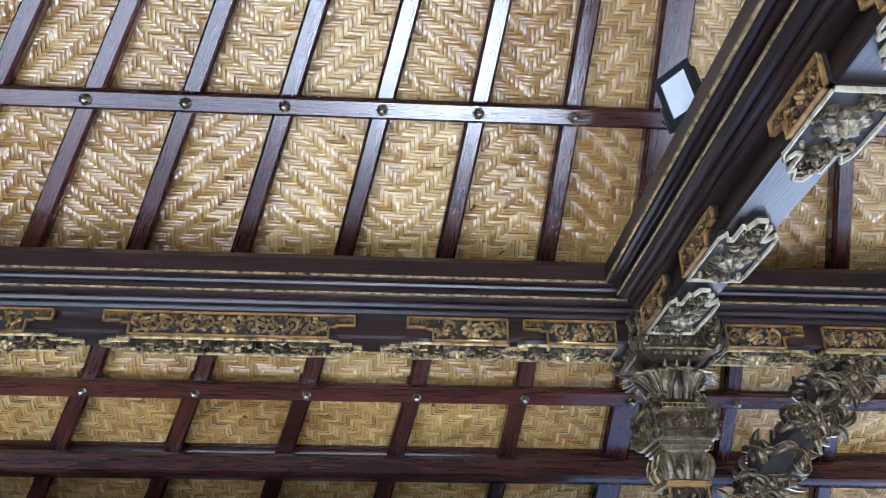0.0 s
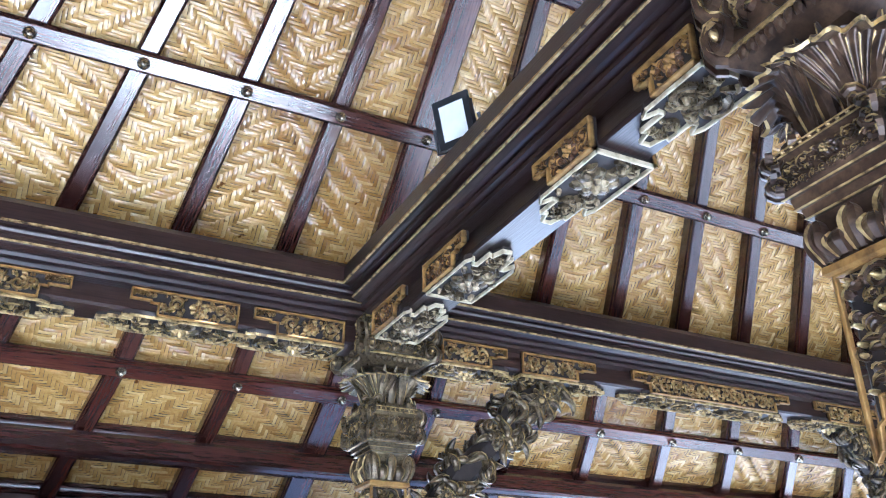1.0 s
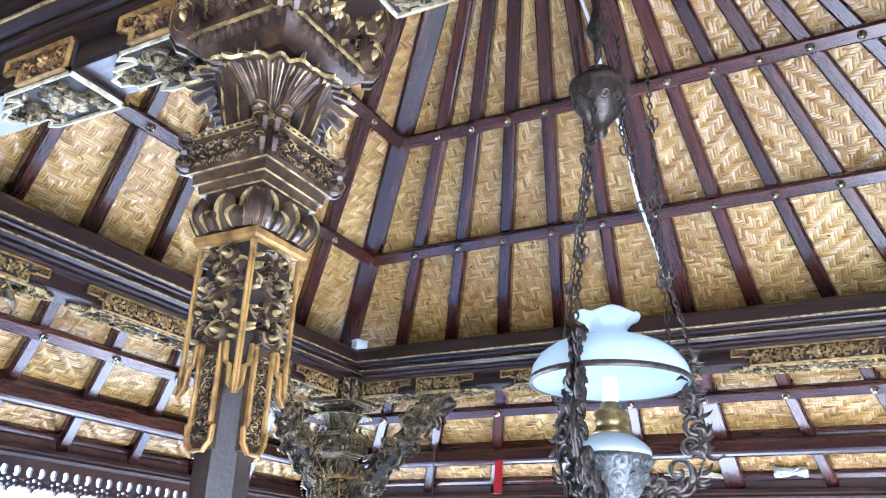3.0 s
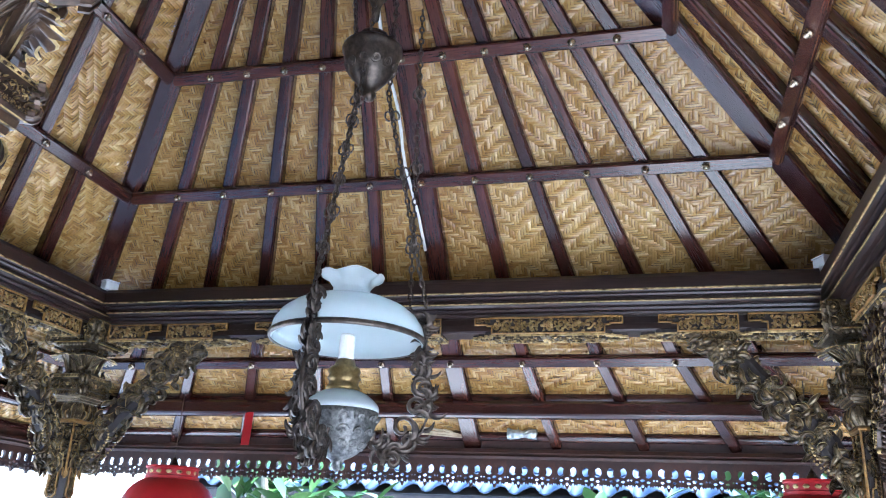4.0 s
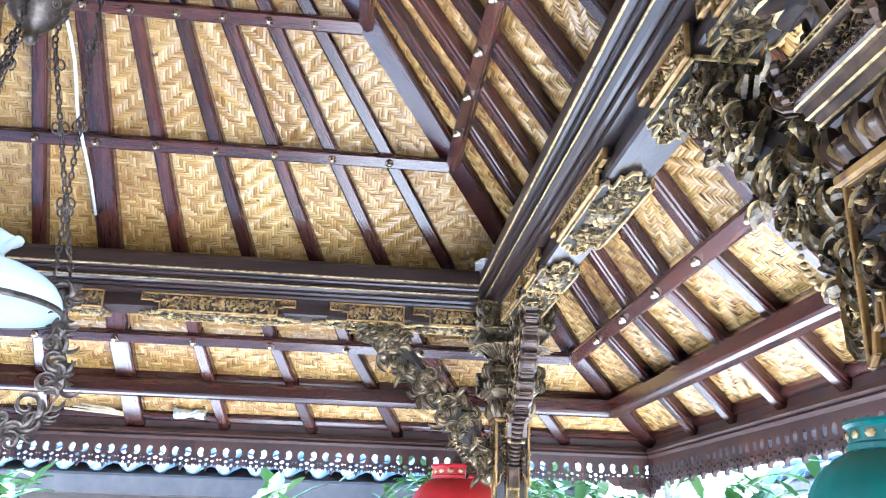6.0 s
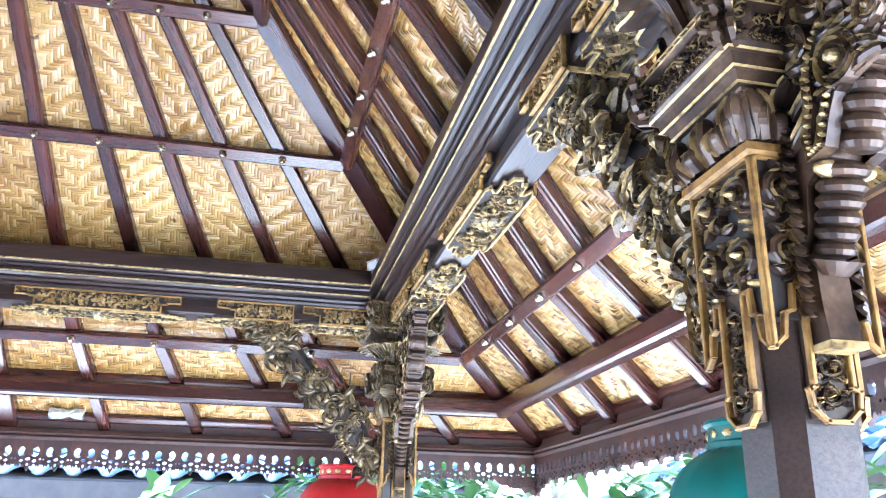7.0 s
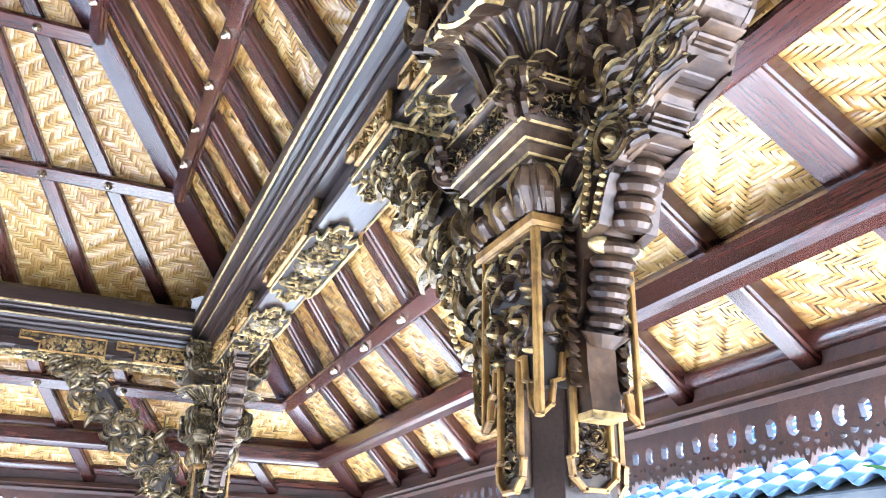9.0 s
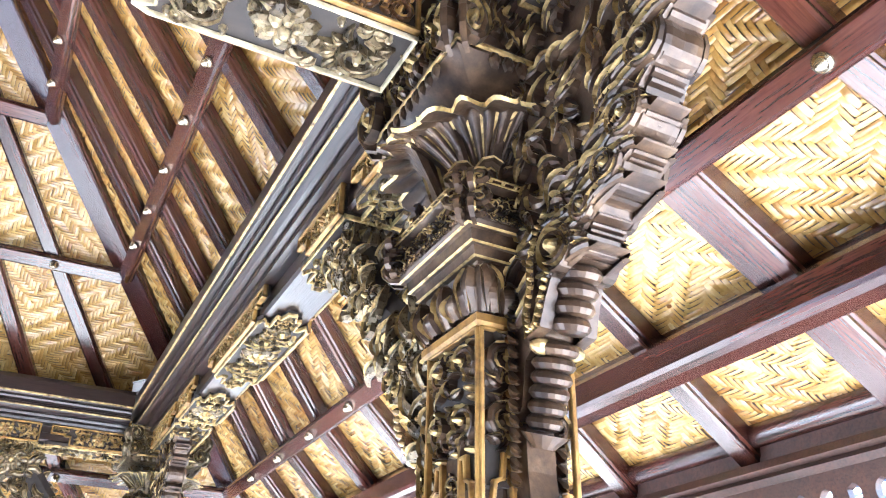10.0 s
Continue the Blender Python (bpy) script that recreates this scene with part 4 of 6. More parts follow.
    for cx, cy in CORNERS:
        d = np.array((cx, cy, 0.0)) / math.sqrt(2)
        sd = np.array((-d[1], d[0], 0))
        zc = np.array((0, 0, 1.0))
        for sgn in (-1, 1):
            for base, r in ((zb + 0.012, 0.015), (zb + 0.045, 0.017)):
                sp = spiral((0.0, 0.0), r * k, -math.pi * 0.6, 1.3, 14)
                c = d * hw * 2.12 + zc * base + sd * sgn * 0.004
                bx.ribbon([c + d * p[0] + zc * p[1] for p in sp], [0.0052 * k * (1 - 0.5 * i / 13) for i in range(14)], 0.007, sd * sgn)
        for j in range(4):
            sp = spiral((0.0, 0.0), 0.0095 * k, 0.8 * j, 1.2 * (-1) ** j, 12)
            c = d * hw * (2.05 + 0.1 * (j % 2)) + zc * (zb + 0.006 + 0.014 * j)
            for sgn in (-1, 1):
                cc = c + sd * sgn * 0.012
                bx.ribbon([cc + sd * sgn * p[0] + zc * p[1] for p in sp], [0.004 * k * (1 - 0.4 * i / 11) for i in range(12)], 0.008, d)
    bx.make("capital_box", [CARVED, GOLD], root, "carved capital box with curled corners")
    # neck and leaves
    zn = zb + 0.06
    neck = Mesh()
    neck.loft([ring4(hw * f, zn + h, hw * 0.2) for f, h in ((1.15, 0.0), (0.85, 0.02), (0.75, 0.045), (0.95, 0.07), (1.2, 0.085))])
    for (nx, ny, _), (ux, uy, _) in FACES:
        n, u = np.array((nx, ny, 0.0)), np.array((ux, uy, 0.0))
        for j in range(3):
            nl = Mesh()
            path = [n * hw * (0.9 + 0.7 * (i / 6) ** 1.5) + u * (j - 1) * hw * 0.5 * (1 + 0.3 * i / 6) + np.array((0, 0, zn + 0.075 * i / 6)) for i in range(7)]
            nl.ribbon(path, [hw * 0.24 * math.sin(math.pi * (0.2 + 0.75 * i / 6)) for i in range(7)], 0.006, n)
            nl.make("neck_leaf", [CARVED, GOLD], root)
    neck.make("neck", [CARVED, GOLD], root)
    for c in CORNERS:
        lf = acanthus(c, hw * 0.95, zn + 0.004, 0.074, hw * 1.25, 0.86)
        lf.make("acanthus_leaf", [CARVED, GOLD], root, "fluted acanthus leaf with gilt rim", True)
        kn = Mesh()
        d = np.array((c[0], c[1], 0.0)) / math.sqrt(2)
        sd = np.array((-d[1], d[0], 0))
        for sgn in (-1, 1):
            sp = spiral((0, 0), 0.014 * k, 0.5, 1.4, 14)
            cc = d * hw * 1.55 + np.array((0, 0, zn + 0.006)) + sd * sgn * 0.013
            kn.ribbon([cc + sd * sgn * p[0] + np.array((0, 0, p[1])) for p in sp], [0.005 * k * (1 - 0.5 * i / 13) for i in range(14)], 0.008, d)
        kn.dome(d * hw * 1.6 + np.array((0, 0, zn + 0.004)), sd, (0, 0, 1), d, 0.008, 0.008, 0.012, 8, 0)
        kn.make("leaf_knot", [CARVED, GOLD], root)
    # head block that clasps the beam
    hd = Mesh()
    zh = zn + 0.075
    H = head * hw
    hd.loft([ring4(hw * 1.3, zh), ring4(H, zh + 0.012), ring4(H, zh + 0.02), ring4(H - 0.006, zh + 0.024), ring4(H - 0.006, zh + 0.075), ring4(H + 0.006, zh + 0.08), ring4(H + 0.006, zh + 0.09)], True, True, 0)
    for (nx, ny, _), (ux, uy, _) in FACES:
        n, u = np.array((nx, ny, 0.0)), np.array((ux, uy, 0.0))
        zc = np.array((0, 0, 1.0))
        carve(hd, n * (H - 0.006) + zc * (zh + 0.048), u, zc, n, 2 * H - 0.02, 0.05, rng, 0.011, 1.4)
        bars(hd, [(-H, zh + 0.016), (H, zh + 0.016)], n * H, u, zc, n, 0.004, 0.003, 1, False)
        bars(hd, [(-H, zh + 0.085), (H, zh + 0.085)], n * (H + 0.006), u, zc, n, 0.004, 0.003, 1, False)
        for sgn in (-1, 1):
            for zz, r in ((zh + 0.030, 0.017), (zh + 0.068, 0.015)):
                sp = spiral((0, 0), r * hw / 0.05, 2.0, 1.6, 18)
                c = n * (H + 0.003) + u * sgn * (H - 0.012) + zc * zz
                hd.ribbon([c + u * sgn * p[0] + zc * p[1] for p in sp], [0.0058 * (1 - 0.45 * i / 17) for i in range(18)], 0.014, n)
                hd.dome(c, u, zc, n, 0.006, 0.006, 0.018, 8, 1)
        for j in range(9):
            hd.dome(n * H + u * (j - 4) * H * 0.15 + zc * (zh + 0.008), u, zc, n, 0.007, 0.007, 0.006, 6, 0)
    for cx, cy in CORNERS:
        d = np.array((cx, cy, 0.0)) / math.sqrt(2)
        sd = np.array((-d[1], d[0], 0))
        zc = np.array((0, 0, 1.0))
        for sgn in (-1, 1):
            for zz, r in ((zh + 0.03, 0.018), (zh + 0.066, 0.02)):
                sp = spiral((0, 0), r, -0.6 * math.pi, 1.35, 14)
                c = d * (H * 1.38) + zc * zz + sd * sgn * 0.006
                hd.ribbon([c + d * p[0] + zc * p[1] for p in sp], [0.0065 * (1 - 0.5 * i / 13) for i in range(14)], 0.009, sd * sgn)
    hd.make("head_block", [CARVED, GOLD], root, "carved head block clasping the beam")
    # taller capitals reach further down, and their sleeves sit lower
    top, neck_z = 2.225, 1.972
    low = top - (top - neck_z) * tall
    for ob in root.children:
        for v in ob.data.vertices:
            z = v.co.z
            if z > neck_z:
                v.co.z = np.interp(z, TIERS, [low + f * (top - low) for f in tiers] + [2.30])
            elif z > 1.6:
                v.co.z = low - (neck_z - z) * (low - 1.683 + foot) / (neck_z - 1.686)
    return root


POSTS = {"A": ((0.598, BY1), 0.041), "B": ((0.570, 0.436), 0.0402), "C": ((BX1 - 0.01, BY1), 0.044), "D": ((BX1 - 0.02, BY0 + 0.005), 0.052), "E": ((0.551, BY0), 0.051), "F": ((BX0, BY1), 0.05), "G": ((BX0, BY0), 0.05)}
for i, (key, (at, hw)) in enumerate(POSTS.items()):
    post(at, hw, 100 + i, {"B": 1.2, "E": 1.25}.get(key, 1.12), -0.008 if key == "B" else 0.0, CARVED=CARVED if key in "BE" else BRONZE, **({} if key in "BE" else {"tiers": (0, 0.03, 0.22, 0.31, 0.58, 0.62, 0.9), "head": 2.05}))


# ---- carved brackets between post and beam ----
def bracket(at, along, seed, gilt=True):
    """A diagonal S-shaped bracket of leaves, scrolls and flowers, carved on both faces."""
    rng = random.Random(seed)
    root = thing("carved_bracket", "pierced floral bracket of dark gilt-edged wood under the beam", "bracket", (at[0], at[1], 0), "carved brackets")
    a = np.array((*along, 0.0))
    zc = np.array((0, 0, 1.0))
    n = np.cross(a, zc)
    line = [(0.47, 2.214), (0.42, 2.20), (0.36, 2.155), (0.305, 2.09), (0.25, 2.035), (0.185, 1.975), (0.125, 1.90), (0.09, 1.83), (0.078, 1.775)]
    wid = [0.018, 0.04, 0.056, 0.046, 0.044, 0.05, 0.046, 0.032, 0.012]
    core = Mesh()
    left, right = [], []
    for i, (x, z) in enumerate(line):
        p, q = line[max(i - 1, 0)], line[min(i + 1, len(line) - 1)]
        t = np.array((q[0] - p[0], q[1] - p[1]))
        t /= np.linalg.norm(t)
        s = np.array((-t[1], t[0]))
        left.append(np.array((x, z)) + s * wid[i] * 0.72)
        right.append(np.array((x, z)) - s * wid[i] * 0.72)
    rings = []
    for l, r in zip(left, right):
        pts = []
        for f, th in ((0, 0.012), (0.25, 0.024), (0.75, 0.024), (1, 0.012), (1, -0.012), (0.75, -0.024), (0.25, -0.024), (0, -0.012)):
            q = l * (1 - f) + r * f
            pts.append(a * q[0] + zc * q[1] + n * th)
        rings.append(pts)
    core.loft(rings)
    # core painted as dark as the shaded gaps between leaves
    core.make("bracket_core", [RECESS_SHADE], root)
    for sg in (-1, 1):
        face = Mesh()
        nn = n * sg

        def put(x, z, lift=0.022):
            return a * x + zc * z + nn * lift

        for i in range(96):
            f = rng.uniform(0.02, 0.98) * (len(line) - 1)
            i0 = int(f)
            i1 = min(i0 + 1, len(line) - 1)
            c = np.array(line[i0]) * (1 - f + i0) + np.array(line[i1]) * (f - i0)
            w = wid[i0] * (1 - f + i0) + wid[i1] * (f - i0)
            d = rng.uniform(-1, 1)
            ang = rng.uniform(0, 2 * math.pi)
            c = c + np.array((-0.7, 0.7)) * 0 + np.array((math.cos(0.8), -math.sin(0.8))) * d * w * 0.9
            kind = i % 3
            if kind == 0:
                sp = spiral(c, rng.uniform(0.016, 0.028), ang, rng.choice((-1, 1)) * 1.35, 14)
                face.ribbon([put(*p) for p in sp], [0.0068 * (1 - 0.55 * j / 13) for j in range(14)], 0.011, nn)
                face.dome(put(*c), a, zc, nn, 0.005, 0.005, 0.012, 7, 1)
            else:
                ln, bend = rng.uniform(0.03, 0.06), rng.uniform(-1.4, 1.4)
                pts = [(c[0] + ln * s * math.cos(ang + bend * s), c[1] + ln * s * math.sin(ang + bend * s)) for s in np.linspace(0, 1, 8)]
                pts = [(min(max(p[0], 0.06), 0.5), min(p[1], 2.222)) for p in pts]
                face.ribbon([put(*p, 0.018 + 0.01 * math.sin(3 * j / 7)) for j, p in enumerate(pts)], [0.009 * math.sin(math.pi * (0.2 + 0.76 * j / 7)) for j in range(8)], 0.010, nn)
        # flowers
        for cx, cz, r in ((0.40, 2.175, 0.034), (0.27, 2.07, 0.02), (0.14, 1.93, 0.024)):
            for ring, (rr, kk, lift) in enumerate(((1.0, 9, 0.012), (0.6, 7, 0.018))):
                for j in range(kk):
                    an = 2 * math.pi * (j + 0.5 * ring) / kk
                    pts = [put(cx + r * rr * s * math.cos(an), cz + r * rr * s * math.sin(an), 0.026 + lift * s * (1.2 - s)) for s in np.linspace(0.1, 1, 6)]
                    face.ribbon(pts, [r * 0.3 * math.sin(math.pi * (0.2 + 0.74 * q / 5)) for q in range(6)], 0.006, nn)
            face.dome(put(cx, cz, 0.03), a, zc, nn, r * 0.26, r * 0.26, 0.014, 9, 1)
        # strings of beads and leaf tips along the outline
        for b in range(16):
            s = b / 15
            x, z = 0.10 + 0.075 * math.sin(s * 2.6), 1.80 + 0.15 * s
            face.dome(put(x, z, 0.026), a, zc, nn, 0.0042, 0.0042, 0.006, 6, 1)
        face.make("carved_face", [BRONZE, GOLD if gilt else BRASS], root, "carved leaves, scrolls and flowers with gilt rims")
    for edge, out in ((left, 1), (right, -1)):
        rim = Mesh()
        for i in range(len(edge) * 2 - 2):
            f = i / 2
            i0 = int(f)
            p = edge[i0] * (1 - f + i0) + edge[min(i0 + 1, len(edge) - 1)] * (f - i0)
            q = np.array(line[min(i0 + (1 if f > i0 else 0), len(line) - 1)])
            d = p - q
            d /= np.linalg.norm(d) + 1e-9
            t = np.array((-d[1], d[0])) * rng.choice((-1, 1))
            ln = rng.uniform(0.018, 0.034)
            pts = [p - d * 0.01 + d * ln * s + t * ln * 0.7 * s * s for s in np.linspace(0, 1, 7)]
            pts = [np.array((max(x[0], 0.055), min(x[1], 2.224))) for x in pts]
            for sg in (-1, 1):
                rim.ribbon([a * x[0] + zc * x[1] + n * sg * 0.004 for x in pts], [0.009 * math.sin(math.pi * (0.25 + 0.7 * j / 6)) for j in range(7)], 0.009, n * sg)
        rim.make("leaf_edge", [BRONZE, GOLD if gilt else BRASS], root)
    return root


bracket(POSTS["A"][0], (1, 0), 1)
bracket(POSTS["C"][0], (-1, 0), 2)
bracket(POSTS["C"][0], (0, -1), 3)
bracket(POSTS["D"][0], (0, 1), 4)
bracket(POSTS["E"][0], (1, 0), 5)


# carved figure brackets on the west faces of the south posts, each kept as one plain shape
def figure_bracket(at, hw):
    """A thick board with a stepped, fluted outer edge, a coiled hanging trunk and scrolled faces."""
    mb = Mesh()
    a, zc, n = np.array((-1.0, 0, 0)), np.array((0, 0, 1.0)), np.array((0, 1.0, 0))
    T = 0.017

    def put(x, z, y=0.0):
        return a * x + zc * z + n * y

    # coiled trunk in two offset stacks of slanting rolls
    for x0, z0, x1, z1, r, count in ((0.074, 1.816, 0.096, 1.874, 0.0195, 6), (0.120, 1.888, 0.134, 1.930, 0.0205, 4)):
        for i in range(count):
            f = i / (count - 1)
            x, z = x0 + (x1 - x0) * f, z0 + (z1 - z0) * f
            rr = r * (0.84 + 0.2 * f)
            h = (z1 - z0) / (count - 1) * 0.62
            rings = []
            for s, k in ((0.55, -1.0), (0.86, -0.7), (1.03, -0.1), (0.98, 0.45), (0.74, 1.0)):
                rings.append([put(x + rr * s * math.cos(q), z + h * k - 0.30 * rr * s * math.cos(q), rr * s * 0.95 * math.sin(q)) for q in np.linspace(0, 2 * math.pi, 19)[:-1]])
            mb.loft(rings, True, True, 0)
    mb.tube([put(0.07, 1.795), put(0.074, 1.806)], [0.010, 0.021], 14)
    # board with a stepped outer edge; each step is an ogee that ends in a sharp lip
    steps = [(0.150, 1.926), (0.186, 1.934), (0.191, 1.958), (0.236, 1.972), (0.252, 1.994), (0.272, 2.020), (0.285, 2.055), (0.316, 2.094), (0.322, 2.130), (0.345, 2.165), (0.35, 2.2)]
    outer = []
    for i, (x, z) in enumerate(steps):
        outer.append((x, z))
        nx, nz = steps[i + 1] if i + 1 < len(steps) else (0.355, 2.236)
        for f, dip in ((0.05, 0.004), (0.14, 0.012), (0.26, 0.016), (0.40, 0.015), (0.46, 0.011), (0.53, 0.010), (0.60, 0.013), (0.66, 0.009), (0.74, 0.008), (0.81, 0.010), (0.88, 0.005), (0.95, 0.001)):
            outer.append((x + (nx - x) * f - dip, z + (nz - z) * f + dip * 0.25))
    poly = [(hw + 0.006, 2.236), (hw + 0.006, 1.82), (0.066, 1.83), (0.074, 1.87), (0.098, 1.885), (0.108, 1.915)] + outer + [(0.35, 2.236)]
    mb.prism(poly, put(0, 0, -T), a, zc, n, 2 * T, 0)
    for x, z, r in ((0.176, 1.972, 0.017), (0.210, 1.992, 0.021), (0.236, 2.026, 0.024), (0.268, 2.075, 0.026), (0.296, 2.13, 0.026)):
        rings = []
        for y, f in ((-T - 0.005, 0.82), (-T - 0.002, 0.97), (-T + 0.004, 1.0), (0.0, 0.95), (T - 0.004, 1.0), (T + 0.002, 0.97), (T + 0.005, 0.82)):
            rings.append([put(x + r * f * math.cos(q), z + r * f * math.sin(q), y) for q in np.linspace(0, 2 * math.pi, 21)[:-1]])
        mb.loft(rings, True, True, 0)
        for sg in (-1, 1):
            sp = spiral((x, z), r * 0.86, 0.4, -1.8, 24)
            mb.ribbon([put(*p) + n * sg * (T + 0.004) for p in sp], [0.0042 * (1 - 0.45 * j / 23) for j in range(24)], 0.007, n * sg)
            mb.dome(put(x, z) + n * sg * (T + 0.004), a, zc, n * sg, 0.0045, 0.0045, 0.009, 9, 1)
    # narrow plain back strip with a scalloped foot
    mb.prism([(hw, 1.742), (hw + 0.021, 1.742), (hw + 0.017, 1.775), (hw + 0.016, 1.815), (hw, 1.815)], (0, -0.014, 0), a, zc, n, 0.028, 0)
    mb.prism([(hw, 1.736), (hw + 0.025, 1.736), (hw + 0.024, 1.742), (hw, 1.742)], (0, -0.016, 0), a, zc, n, 0.032, 1)
    rg = random.Random(8)
    for sg in (-1, 1):
        nn = n * sg

        def band(pts, width, height, taper=0.6, lift=T):
            k = len(pts) - 1
            mb.ribbon([put(*p) + nn * lift for p in pts], [width * math.sin(math.pi * (0.25 + (0.25 + 0.45 * taper) * j / k)) for j in range(k + 1)], height, nn)

        # gilt line that follows the steps, and plumes with volutes running out to the lips
        for i in range(len(steps) - 1):
            (x, z), (nx, nz) = steps[i], steps[i + 1]
            band([(x - 0.012 + (nx - x) * f - 0.012 * math.sin(math.pi * f), z + (nz - z) * f) for f in np.linspace(0.05, 0.95, 8)], 0.004, 0.006)
            for q in range(3):
                b0 = 0.055 + 0.012 * q
                band([(x - 0.016 - b0 * (1 - f) ** 1.3 + 0.004 * q, z + 0.012 - 0.02 * (1 - f) * (q - 1) + 0.010 * math.sin(3 * f) - 0.006 * q) for f in np.linspace(0, 1, 9)], 0.0065, 0.010)
        # boss with rings
        cx, cz = 0.140, 1.948
        for r, w, h in ((0.0175, 0.0034, 0.016), (0.0115, 0.003, 0.020)):
            mb.ribbon([put(cx + r * math.cos(q), cz + 1.15 * r * math.sin(q)) + nn * T for q in np.linspace(0, 2 * math.pi, 22)], [w] * 22, h, nn)
        mb.dome(put(cx, cz) + nn * T, a, zc, nn, 0.0082, 0.009, 0.022, 12, 1)
        # looped cord of beads and fangs below the boss
        loop = [(0.128, 1.985), (0.112, 1.975), (0.102, 1.95), (0.103, 1.925), (0.096, 1.902), (0.098, 1.885), (0.110, 1.888), (0.118, 1.91), (0.128, 1.93), (0.126, 1.955)]
        band(loop, 0.0075, 0.013, 0.2)
        for i in range(27):
            f = i / 27 * (len(loop) - 1)
            i0 = int(f)
            p = np.array(loop[i0]) * (1 - f + i0) + np.array(loop[i0 + 1]) * (f - i0)
            mb.dome(put(*p) + nn * (T + 0.009), a, zc, nn, 0.0026, 0.0026, 0.006, 6, 1)
        for z in (1.905, 1.925):
            band([(0.105 + 0.018 * f, z + 0.004 * math.sin(3 * f)) for f in np.linspace(0, 1, 6)], 0.004, 0.012, 1.0)
        mb.dome(put(0.098, 1.874) + nn * T * 0.8, a, zc, nn, 0.008, 0.008, 0.014, 9, 1)
        # foliage filling the field up to the beam
        for j in range(110):
            z = rg.uniform(1.96, 2.225)
            x = rg.uniform(0.07, min(0.33, 0.12 + (z - 1.94) * 0.85))
            an, ln = rg.uniform(0, 6.28), rg.uniform(0.022, 0.042)
            bend = rg.uniform(-1.8, 1.8)
            pts = [(x + ln * f * math.cos(an + bend * f), min(z + ln * f * math.sin(an + bend * f), 2.232)) for f in np.linspace(0, 1, 8)]
            band(pts, 0.0072, rg.uniform(0.007, 0.014), 0.9)
        # slanting leaflets up the strip next to the post
        for j in range(15):
            z = 1.775 + j * 0.0125
            band([(hw + 0.004 + 0.014 * f, z - 0.022 * f + 0.01 * f * f) for f in np.linspace(0, 1, 8)], 0.0042, 0.008, 0.8, 0.02)
    ob = mb.make("figure_bracket", [CARVED, GOLD], None)
    ob.location = (at[0], at[1], 0)
    return tagged(ob, "carved figure bracket of dark gilt-lined wood with coiled trunk", "carving", "figure brackets")


figure_bracket(POSTS["E"][0], 0.051)
figure_bracket(POSTS["D"][0], 0.052)


